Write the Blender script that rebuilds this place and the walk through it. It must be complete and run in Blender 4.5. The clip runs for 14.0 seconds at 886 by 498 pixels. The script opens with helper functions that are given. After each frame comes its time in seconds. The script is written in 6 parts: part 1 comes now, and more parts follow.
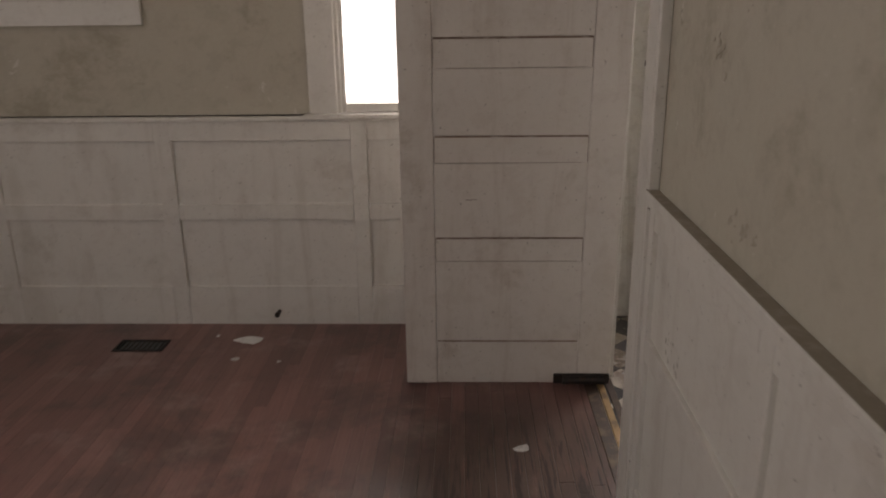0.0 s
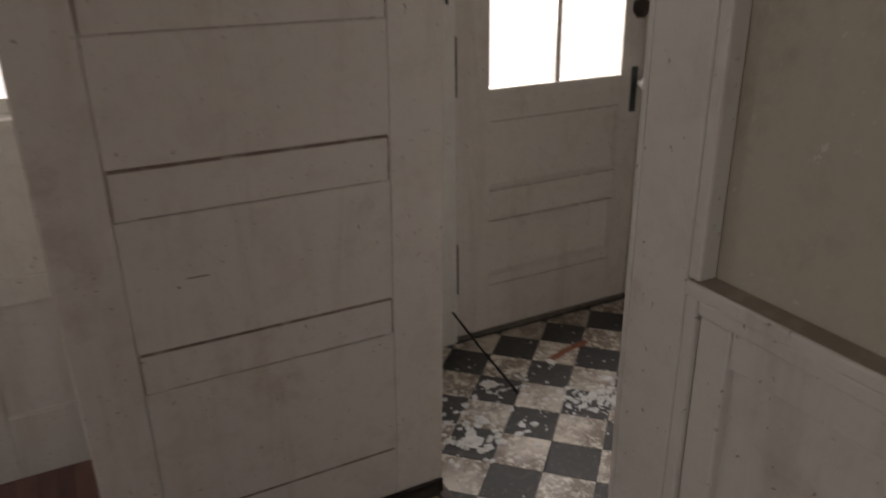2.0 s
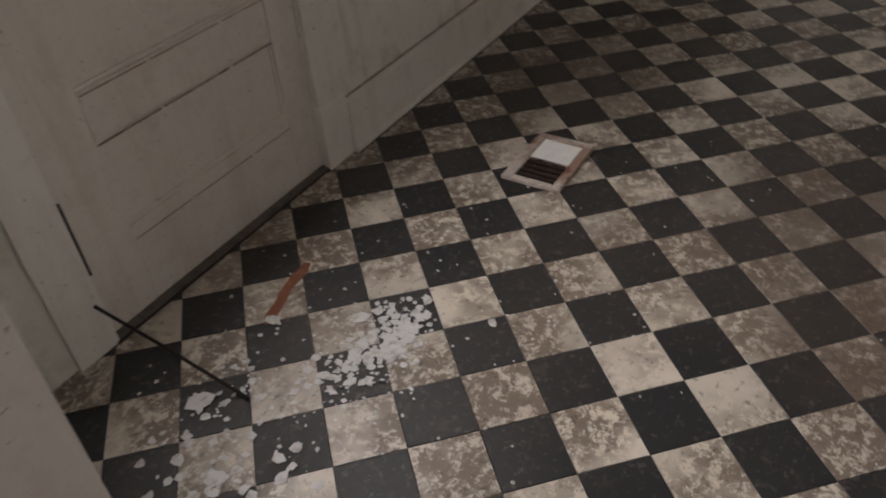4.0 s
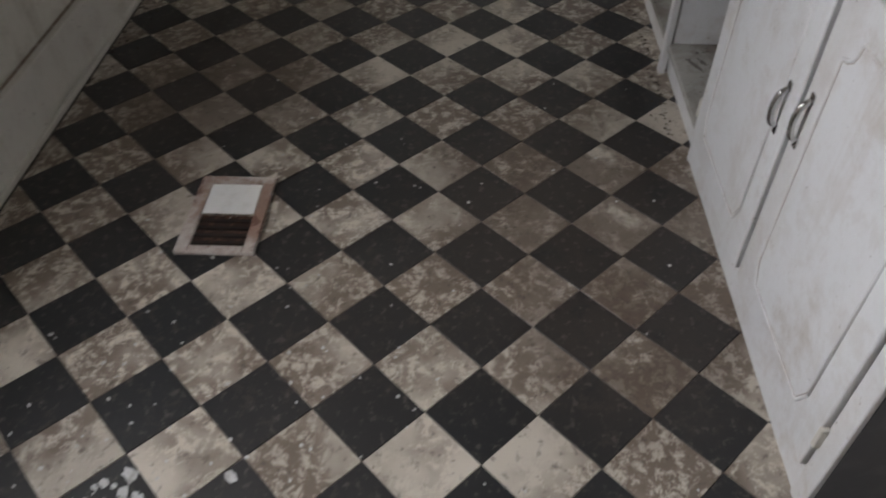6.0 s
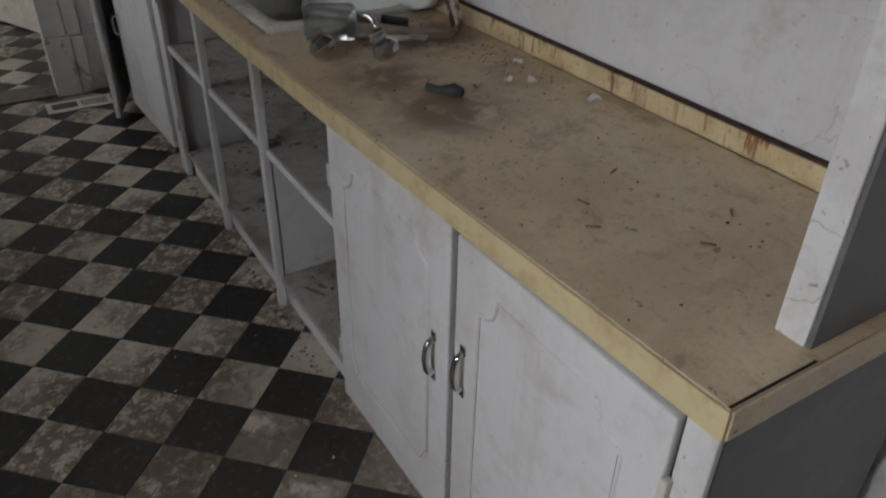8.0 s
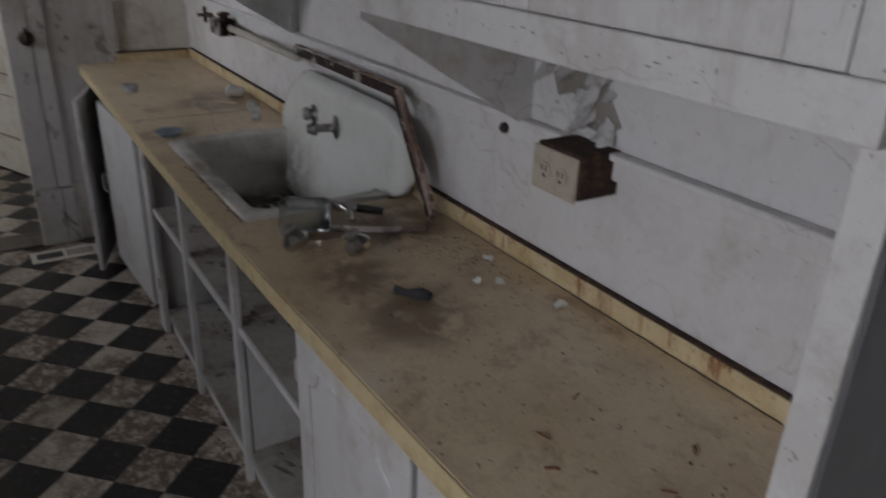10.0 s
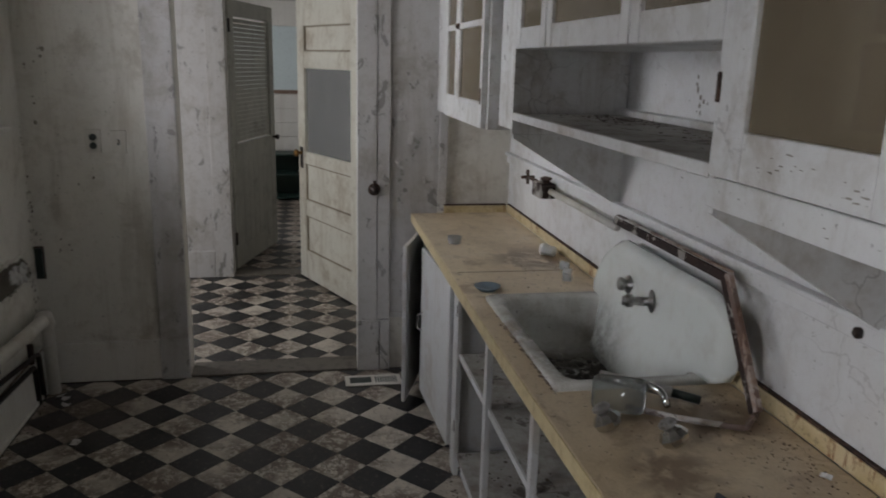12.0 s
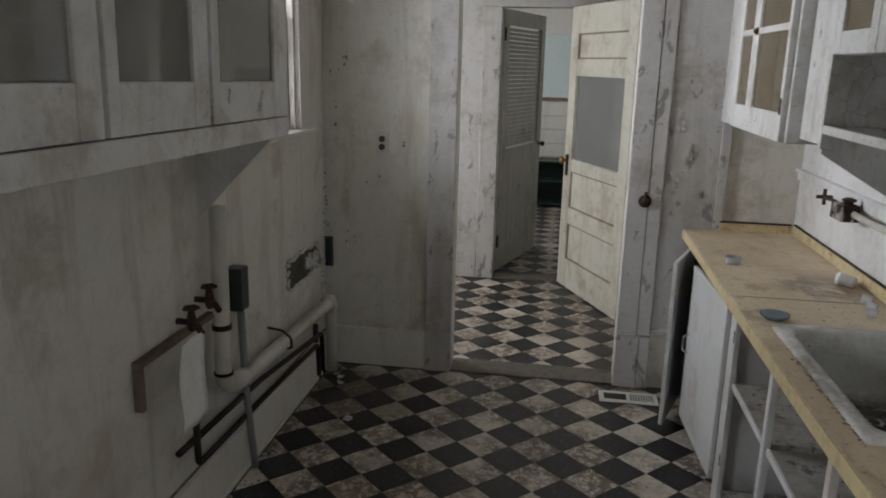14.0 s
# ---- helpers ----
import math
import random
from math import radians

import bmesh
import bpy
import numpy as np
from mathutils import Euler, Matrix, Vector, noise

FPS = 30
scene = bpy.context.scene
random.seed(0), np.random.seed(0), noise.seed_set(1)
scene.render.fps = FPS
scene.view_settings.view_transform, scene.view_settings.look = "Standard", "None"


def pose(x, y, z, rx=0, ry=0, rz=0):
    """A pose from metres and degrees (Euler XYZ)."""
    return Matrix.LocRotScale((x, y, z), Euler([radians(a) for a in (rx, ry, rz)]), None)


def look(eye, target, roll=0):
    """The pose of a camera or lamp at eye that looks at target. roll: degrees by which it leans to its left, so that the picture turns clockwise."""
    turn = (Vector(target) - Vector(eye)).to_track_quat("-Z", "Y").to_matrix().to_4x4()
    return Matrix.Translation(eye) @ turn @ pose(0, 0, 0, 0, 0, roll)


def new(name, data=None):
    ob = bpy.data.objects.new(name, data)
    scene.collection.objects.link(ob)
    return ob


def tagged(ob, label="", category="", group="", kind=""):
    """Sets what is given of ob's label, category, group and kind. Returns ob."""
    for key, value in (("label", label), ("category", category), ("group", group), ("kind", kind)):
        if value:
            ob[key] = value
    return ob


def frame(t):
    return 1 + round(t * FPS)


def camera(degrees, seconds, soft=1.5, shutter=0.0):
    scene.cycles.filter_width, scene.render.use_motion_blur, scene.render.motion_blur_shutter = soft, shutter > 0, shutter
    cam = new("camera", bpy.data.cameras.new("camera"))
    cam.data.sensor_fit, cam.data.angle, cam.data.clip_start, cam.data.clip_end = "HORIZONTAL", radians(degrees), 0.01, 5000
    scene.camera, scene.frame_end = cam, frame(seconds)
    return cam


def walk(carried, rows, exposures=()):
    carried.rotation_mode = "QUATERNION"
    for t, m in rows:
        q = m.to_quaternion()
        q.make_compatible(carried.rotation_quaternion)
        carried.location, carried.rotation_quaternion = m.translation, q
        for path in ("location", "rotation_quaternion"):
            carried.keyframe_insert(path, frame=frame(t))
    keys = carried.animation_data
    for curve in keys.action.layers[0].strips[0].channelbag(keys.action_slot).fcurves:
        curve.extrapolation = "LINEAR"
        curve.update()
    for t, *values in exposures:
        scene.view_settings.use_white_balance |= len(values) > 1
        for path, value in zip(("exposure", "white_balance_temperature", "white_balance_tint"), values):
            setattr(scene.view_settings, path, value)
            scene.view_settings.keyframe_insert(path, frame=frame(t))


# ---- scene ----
cam = camera(60.7, 14.0, soft=1.8, shutter=0.4)
PATH = [
    (0, (-0.018, -0.018, 1.645), (-0.078, 1.885, 1.033), -0.7),
    (0.5, (-0.137, 0.342, 1.62), (0.003, 2.247, 1.026), -2.6),
    (1, (-0.188, 0.702, 1.603), (0.263, 2.551, 0.986), -1.9),
    (1.5, (-0.183, 1.097, 1.608), (0.412, 2.899, 0.976), -1.3),
    (2, (-0.212, 1.404, 1.567), (0.632, 3.052, 0.812), -0.9),
    (2.5, (-0.1, 1.723, 1.507), (0.967, 3.143, 0.588), -0.6),
    (2.7, (-0.017, 1.843, 1.501), (1.097, 3.194, 0.533), -0.7),
    (4.8, (0.576, 2.496, 1.373), (1.891, 3.032, -0.036), -2.6),
    (5, (0.62, 2.53, 1.375), (1.947, 2.988, -0.049), -1.3),
    (5.5, (0.735, 2.592, 1.375), (2.157, 2.841, -0.009), -2.4),
    (6, (0.897, 2.574, 1.361), (2.318, 2.631, -0.046), -0.3),
    (6.5, (1.079, 2.489, 1.404), (2.518, 2.399, 0.018), -0.5),
    (7, (1.144, 2.466, 1.431), (2.638, 2.159, 0.138), 1.1),
    (7.5, (1.211, 2.521, 1.462), (2.668, 1.852, 0.266), 0.7),
    (7.7, (1.226, 2.536, 1.463), (2.635, 1.722, 0.3), 0.7),
    (9.8, (1.287, 2.439, 1.597), (2.764, 1.398, 0.741), 2.7),
    (10, (1.292, 2.444, 1.615), (2.83, 1.458, 0.801), 2.1),
    (10.5, (1.303, 2.474, 1.648), (2.994, 1.666, 0.948), 1.0),
    (11, (1.323, 2.496, 1.669), (3.119, 1.862, 1.057), 1.2),
    (11.5, (1.339, 2.518, 1.683), (3.207, 2.042, 1.148), 1.1),
    (12, (1.355, 2.524, 1.684), (3.264, 2.173, 1.204), 1.5),
    (12.5, (1.358, 2.547, 1.688), (3.297, 2.361, 1.237), 1.2),
    (13, (1.358, 2.589, 1.692), (3.305, 2.604, 1.237), 0.8),
    (13.5, (1.367, 2.621, 1.689), (3.304, 2.813, 1.231), 1.0),
    (14, (1.389, 2.622, 1.68), (3.31, 2.91, 1.203), 1.4),
]
walk(cam, [(t, look(eye, target, roll)) for t, eye, target, roll in PATH],
     exposures=[(0.0, -0.15, 7500, 22), (1.0, -0.35, 7400, 21), (2.0, -0.55, 7300, 20), (2.7, -0.5, 7300, 22), (4.8, -0.25, 6900, 19), (5.5, -0.35, 6700, 17), (6.5, -0.3, 6450, 15), (7.0, -0.55, 6450, 15), (7.7, -0.8, 6500, 15), (9.8, -1.3, 6400, 18), (10.5, -1.2, 6450, 18), (11.5, -0.95, 6450, 16), (13.0, -0.6, 6450, 14), (14.0, -0.4, 6450, 13)])

# ---- light ----
world = bpy.data.worlds.new("overcast_sky")
scene.world = world
world.use_nodes = True
sky = world.node_tree.nodes.new("ShaderNodeTexSky")
sky.sky_type = "NISHITA"
sky.sun_disc = False
sky.sun_elevation = radians(38)
sky.sun_rotation = radians(20)
sky.dust_density = 4.0
world.node_tree.links.new(sky.outputs[0], world.node_tree.nodes["Background"].inputs[0])
world.node_tree.nodes["Background"].inputs[1].default_value = 0.12
sun = new("sun", bpy.data.lights.new("sun", "SUN"))
sun.data.energy, sun.data.angle, sun.data.color = 0.8, radians(20), (1.0, 0.96, 0.9)
sun.matrix_world = look((0, 10, 10), (2, 0, 0))


def window_light(name, x, y, z, w, h, yaw, watts, slant=0, spread=180, color=(0.93, 0.97, 1.0)):
    """Sky light at a window's opening; yaw 0 shines towards -y, slant turns it downwards."""
    data = bpy.data.lights.new(name, "AREA")
    data.shape, data.size, data.size_y, data.energy, data.color = "RECTANGLE", w, h, watts, color
    data.spread = radians(spread)
    ob = new(name, data)
    ob.matrix_world = pose(x, y, z, slant - 90, 0, yaw)
    return ob


window_light("sky_light_room_window", -0.28, 3.99, 1.68, 0.66, 0.95, 0, 18)
window_light("sky_light_glass_door", 1.585, 4.16, 1.56, 0.70, 0.80, 0, 72, 32)
window_light("sky_light_kitchen_window", 4.54, 4.05, 1.85, 0.74, 0.9, 0, 21, 4, 115)
window_light("sky_light_hall", 6.3, 4.75, 1.5, 0.9, 1.6, 0, 30)
window_light("sky_light_far_room", 9.3, 4.05, 1.6, 0.9, 1.2, 0, 24)
window_light("sky_light_room_west", -3.42, 1.2, 1.65, 1.2, 1.2, 90, 12)
window_light("sky_light_high_window", -2.16, 3.99, 2.12, 0.8, 0.55, 0, 22)
window_light("sky_light_room_south", -1.6, -1.92, 1.65, 1.2, 1.2, 180, 15)

# ---- materials ----


def nodes(name):
    m = bpy.data.materials.new(name)
    m.use_nodes = True
    nt = m.node_tree
    return m, nt, nt.nodes["Principled BSDF"]


def add(nt, kind, **kw):
    n = nt.nodes.new(kind)
    for k, v in kw.items():
        n.inputs[k].default_value = v
    return n


def world_place(nt):
    return nt.nodes.new("ShaderNodeNewGeometry").outputs["Position"]


def noise_at(nt, scale, detail=6.0, rough=0.6, distortion=0.0, stretch=None):
    n = add(nt, "ShaderNodeTexNoise", Scale=scale, Detail=detail, Roughness=rough, Distortion=distortion)
    src = world_place(nt)
    if stretch:
        mp = nt.nodes.new("ShaderNodeMapping")
        mp.inputs["Scale"].default_value = stretch
        nt.links.new(src, mp.inputs[0])
        src = mp.outputs[0]
    nt.links.new(src, n.inputs["Vector"])
    return n.outputs["Fac"]


def ramp(nt, fac, lo, hi):
    n = nt.nodes.new("ShaderNodeMapRange")
    n.inputs[1].default_value, n.inputs[2].default_value = lo, hi
    n.interpolation_type = "SMOOTHSTEP"
    nt.links.new(fac, n.inputs[0])
    return n.outputs[0]


def mix(nt, fac, a, b):
    n = nt.nodes.new("ShaderNodeMix")
    n.data_type = "RGBA"
    for sock, v in ((n.inputs[6], a), (n.inputs[7], b)):
        if isinstance(v, tuple):
            sock.default_value = (*v, 1)
        else:
            nt.links.new(v, sock)
    if isinstance(fac, float):
        n.inputs[0].default_value = fac
    else:
        nt.links.new(fac, n.inputs[0])
    return n.outputs[2]


def times(nt, a, b):
    n = nt.nodes.new("ShaderNodeMath")
    n.operation = "MULTIPLY"
    for sock, v in zip(n.inputs, (a, b)):
        if isinstance(v, (int, float)):
            sock.default_value = v
        else:
            nt.links.new(v, sock)
    return n.outputs[0]


def bump(nt, bsdf, height, strength=0.3, distance=0.004):
    n = add(nt, "ShaderNodeBump", Strength=strength, Distance=distance)
    nt.links.new(height, n.inputs["Height"])
    nt.links.new(n.outputs[0], bsdf.inputs["Normal"])


def old_paint(name, base, dirt, bare, dirt_amount=0.5, crack=0.0, rough=0.5, stain=None, peel=0.0, streak=0.3):
    """Old paint: broad grime, drip streaks, fine crackle, chips."""
    m, nt, b = nodes(name)
    lo = 0.58 - 0.16 * dirt_amount
    grime = ramp(nt, noise_at(nt, 3.1, 11, 0.72, 0.15), lo, lo + 0.17)
    smudge = ramp(nt, noise_at(nt, 9.0, 10, 0.72, 0.4), 0.49, 0.62)
    fine = ramp(nt, noise_at(nt, 46, 7, 0.75), 0.47, 0.66)
    drip = ramp(nt, noise_at(nt, 7, 8, 0.68, 0.5, (1, 1, 0.1)), 0.50, 0.66)
    shade = ramp(nt, noise_at(nt, 1.1, 4, 0.55), 0.3, 0.7)
    c = mix(nt, times(nt, shade, 0.35 * dirt_amount), base, tuple(0.55 * p + 0.45 * q for p, q in zip(base, dirt)))
    c = mix(nt, times(nt, grime, min(0.8, 1.6 * dirt_amount)), c, dirt)
    c = mix(nt, times(nt, smudge, 0.5 * dirt_amount), c, dirt)
    c = mix(nt, times(nt, fine, 0.3 * dirt_amount), c, dirt)
    c = mix(nt, times(nt, drip, streak), c, dirt)
    if stain:
        c = mix(nt, times(nt, ramp(nt, noise_at(nt, 1.3, 4, 0.5), 0.56, 0.75), 0.45), c, stain)
    specks = ramp(nt, noise_at(nt, 75, 4, 0.6), 0.66, 0.71)
    c = mix(nt, times(nt, specks, 0.6), c, bare)
    height = noise_at(nt, 34, 8, 0.7, 0.2)
    if peel:
        chips = ramp(nt, noise_at(nt, 10.0, 9, 0.68, 0.5, (1.0, 1.0, 0.6)), 0.64 - peel, 0.655 - peel)
        c = mix(nt, times(nt, chips, 0.75), c, bare)
        n = nt.nodes.new("ShaderNodeMath")
        n.operation = "SUBTRACT"
        nt.links.new(height, n.inputs[0])
        nt.links.new(chips, n.inputs[1])
        height = n.outputs[0]
    if crack:
        v = add(nt, "ShaderNodeTexVoronoi", Scale=8.0)
        v.feature = "DISTANCE_TO_EDGE"
        w = add(nt, "ShaderNodeTexNoise", Scale=5.0, Detail=6.0)
        nt.links.new(world_place(nt), w.inputs["Vector"])
        mx = nt.nodes.new("ShaderNodeMix")
        mx.data_type = "RGBA"
        mx.inputs[0].default_value = 0.18
        nt.links.new(world_place(nt), mx.inputs[6])
        nt.links.new(w.outputs["Color"], mx.inputs[7])
        nt.links.new(mx.outputs[2], v.inputs["Vector"])
        lines = ramp(nt, v.outputs["Distance"], 0.016, 0.0)
        lines = times(nt, lines, ramp(nt, noise_at(nt, 2.0, 3, 0.5), 0.45, 0.62))
        c = mix(nt, times(nt, lines, crack), c, bare)
    nt.links.new(c, b.inputs["Base Color"])
    b.inputs["Roughness"].default_value = rough
    bump(nt, b, height, 0.4, 0.003)
    return m


def plain(name, color, rough=0.5, metal=0.0, spots=None, amount=0.5, scale=30.0, relief=0.15):
    m, nt, b = nodes(name)
    n = noise_at(nt, scale, 6, 0.65)
    c = mix(nt, times(nt, ramp(nt, n, 0.45, 0.7), amount), color, spots or tuple(v * 0.6 for v in color))
    nt.links.new(c, b.inputs["Base Color"])
    b.inputs["Roughness"].default_value, b.inputs["Metallic"].default_value = rough, metal
    bump(nt, b, n, relief, 0.002)
    return m


white_trim = old_paint("white_trim_paint", (0.69, 0.67, 0.62), (0.36, 0.30, 0.24), (0.14, 0.10, 0.08), 0.22, rough=0.38, streak=0.2)
white_door = old_paint("white_door_paint", (0.62, 0.58, 0.53), (0.31, 0.23, 0.17), (0.10, 0.07, 0.05), 0.24, rough=0.4, streak=0.2)
kitchen_plaster = old_paint("kitchen_wall_paint", (0.69, 0.67, 0.61), (0.35, 0.31, 0.25), (0.14, 0.12, 0.09), 0.4, rough=0.38, stain=(0.40, 0.31, 0.2), streak=0.4)
cream_plaster = old_paint("cream_wall_paint", (0.50, 0.465, 0.385), (0.33, 0.29, 0.22), (0.66, 0.63, 0.58), 0.48, rough=0.7, streak=0.12, peel=-0.015)
back_wall_paint = old_paint("crackled_white_paint", (0.72, 0.72, 0.72), (0.42, 0.38, 0.33), (0.3, 0.28, 0.26), 0.35, stain=(0.55, 0.46, 0.35), crack=0.36, rough=0.45, streak=0.15)
peeling_paint = old_paint("peeling_grey_paint", (0.54, 0.53, 0.52), (0.33, 0.30, 0.26), (0.19, 0.18, 0.165), 0.5, rough=0.5, peel=0.05, crack=0.35, streak=0.4)
cabinet_paint = old_paint("cabinet_paint", (0.68, 0.685, 0.69), (0.42, 0.36, 0.30), (0.22, 0.17, 0.13), 0.4, rough=0.36, streak=0.2)
upper_paint = old_paint("worn_cabinet_paint", (0.68, 0.68, 0.67), (0.38, 0.34, 0.29), (0.13, 0.11, 0.10), 0.5, crack=0.5, rough=0.42, streak=0.35, peel=-0.012)
cream_door_paint = old_paint("cream_door_paint", (0.68, 0.665, 0.575), (0.38, 0.32, 0.23), (0.16, 0.12, 0.08), 0.55, rough=0.35, streak=0.4)
grey_door_paint = old_paint("grey_louver_paint", (0.42, 0.42, 0.37), (0.22, 0.21, 0.18), (0.1, 0.09, 0.08), 0.5, rough=0.5)
ceiling_paint = old_paint("ceiling_paint", (0.6, 0.59, 0.56), (0.42, 0.38, 0.32), (0.3, 0.27, 0.22), 0.4, rough=0.8)
shelf_dirty = old_paint("dirty_shelf_board", (0.42, 0.41, 0.38), (0.2, 0.17, 0.14), (0.07, 0.055, 0.045), 0.8, rough=0.7, peel=0.04)
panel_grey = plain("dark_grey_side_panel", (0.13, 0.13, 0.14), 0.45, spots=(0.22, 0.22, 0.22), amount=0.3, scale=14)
black_paint = plain("black_enamel", (0.02, 0.03, 0.026), 0.35)
green_paint = plain("dark_green_paint", (0.02, 0.045, 0.035), 0.4)
rust = plain("rusted_steel", (0.038, 0.02, 0.014), 0.85, spots=(0.15, 0.075, 0.045), amount=0.75, scale=48, relief=0.7)
flaked_rust = old_paint("rust_with_paint_left", (0.02, 0.012, 0.01), (0.042, 0.02, 0.013), (0.5, 0.47, 0.43), 0.8, rough=0.85, peel=0.085, streak=0.1)
bare_spot = old_paint("bare_spot", (0.30, 0.275, 0.235), (0.15, 0.125, 0.095), (0.3, 0.27, 0.23), 0.7, rough=0.9)
iron = plain("dark_iron", (0.03, 0.026, 0.024), 0.55, metal=0.6, spots=(0.09, 0.045, 0.025))
chrome = plain("chrome", (0.62, 0.62, 0.62), 0.14, metal=1.0, spots=(0.3, 0.27, 0.24), amount=0.35, scale=60, relief=0.03)
dull_chrome = plain("dull_chrome", (0.42, 0.41, 0.4), 0.3, metal=1.0, spots=(0.16, 0.12, 0.09), amount=0.6, scale=80)
ivory = plain("ivory_plastic", (0.5, 0.45, 0.37), 0.4, spots=(0.3, 0.23, 0.16), amount=0.5)
enamel = plain("sink_enamel", (0.74, 0.77, 0.74), 0.12, spots=(0.5, 0.47, 0.4), amount=0.25, scale=12, relief=0.02)
paper_white = plain("white_paper", (0.78, 0.78, 0.76), 0.7, spots=(0.6, 0.58, 0.54), amount=0.4)
flake_white = plain("paint_flake", (0.56, 0.56, 0.55), 0.55, spots=(0.3, 0.28, 0.25), amount=0.8, scale=40)
pipe_paint = old_paint("painted_pipe", (0.62, 0.6, 0.54), (0.4, 0.35, 0.28), (0.15, 0.1, 0.07), 0.4, rough=0.5)


def glass_material(name, tint=(1, 1, 1), dirt=0.0, haze=(0.35, 0.3, 0.22)):
    m, nt, b = nodes(name)
    out = nt.nodes["Material Output"]
    clear = add(nt, "ShaderNodeBsdfTransparent", Color=(*tint, 1))
    shine = add(nt, "ShaderNodeBsdfGlossy", Roughness=0.03)
    fres = add(nt, "ShaderNodeFresnel", IOR=1.5)
    mx = nt.nodes.new("ShaderNodeMixShader")
    nt.links.new(fres.outputs[0], mx.inputs[0])
    nt.links.new(clear.outputs[0], mx.inputs[1])
    nt.links.new(shine.outputs[0], mx.inputs[2])
    last = mx.outputs[0]
    if dirt:
        film = add(nt, "ShaderNodeBsdfDiffuse", Color=(*haze, 1))
        m2 = nt.nodes.new("ShaderNodeMixShader")
        nt.links.new(times(nt, ramp(nt, noise_at(nt, 5, 5, 0.6), -1.2, 1.0), dirt), m2.inputs[0])
        nt.links.new(last, m2.inputs[1])
        nt.links.new(film.outputs[0], m2.inputs[2])
        last = m2.outputs[0]
    nt.links.new(last, out.inputs["Surface"])
    return m


pane_glass = glass_material("window_glass", dirt=0.08)
# Pale film is dust plus a painted stand-in for reflections in the panes.
reflection_haze_glass = glass_material("reflection_haze_glass", (0.92, 0.93, 0.92), 0.3, (0.52, 0.51, 0.46))
dirty_glass = glass_material("dusty_glass", (0.85, 0.82, 0.75), dirt=0.3)
# White film paints the glints of the small glasses into their colour.
clear_glass_with_glint = glass_material("clear_glass_with_glint", (0.92, 0.93, 0.93), 0.4, (0.8, 0.81, 0.8))


def tile_material(name, base, stain, dark, stain_lo):
    """Vinyl tile: cast differs tile by tile; mottled mud worked into it, thickest where the traffic was."""
    m, nt, b = nodes(name)
    rnd = nt.nodes.new("ShaderNodeObjectInfo").outputs["Random"]
    c = mix(nt, times(nt, rnd, 0.45), base, tuple(v * 0.62 for v in base))
    # Mud lies thickest in the trodden middle and by the far wall.
    zones = None
    for centre, reach in (((2.48, 2.30, 0.0), 0.6), ((3.0, 3.35, 0.0), 0.5), ((4.9, 3.6, 0.0), 0.45), ((2.0, 2.2, 0.0), 0.4)):
        d = nt.nodes.new("ShaderNodeVectorMath")
        d.operation = "DISTANCE"
        nt.links.new(world_place(nt), d.inputs[0])
        d.inputs[1].default_value = centre
        z = ramp(nt, d.outputs["Value"], reach, reach * 0.25)
        if zones is None:
            zones = z
        else:
            mx = nt.nodes.new("ShaderNodeMath")
            mx.operation = "MAXIMUM"
            nt.links.new(zones, mx.inputs[0])
            nt.links.new(z, mx.inputs[1])
            zones = mx.outputs[0]
    mud = ramp(nt, noise_at(nt, 24, 13, 0.8, 0.25), stain_lo, stain_lo + 0.075)
    patch = ramp(nt, noise_at(nt, 2.6, 4, 0.55), 0.34, 0.56)
    c = mix(nt, times(nt, times(nt, mud, patch), 0.88), c, stain)
    wash = ramp(nt, noise_at(nt, 9.0, 9, 0.7, 0.3), 0.30, 0.52)
    c = mix(nt, times(nt, times(nt, wash, zones), 0.8), c, tuple(v * 0.8 for v in stain))
    c = mix(nt, times(nt, ramp(nt, noise_at(nt, 1.6, 3, 0.5), 0.4, 0.7), 0.3), c, stain)
    c = mix(nt, times(nt, ramp(nt, noise_at(nt, 40, 6, 0.68), 0.55, 0.66), 0.6), c, dark)
    nt.links.new(c, b.inputs["Base Color"])
    r = nt.nodes.new("ShaderNodeMapRange")
    r.inputs[3].default_value, r.inputs[4].default_value = 0.28, 0.6
    nt.links.new(noise_at(nt, 6, 6, 0.6), r.inputs[0])
    nt.links.new(r.outputs[0], b.inputs["Roughness"])
    bump(nt, b, noise_at(nt, 40, 5, 0.6), 0.12, 0.002)
    return m


white_tile = tile_material("cream_vinyl_tile", (0.64, 0.58, 0.49), (0.125, 0.088, 0.064), (0.06, 0.045, 0.035), 0.435)
black_tile = tile_material("black_vinyl_tile", (0.018, 0.019, 0.02), (0.05, 0.041, 0.035), (0.12, 0.105, 0.09), 0.52)


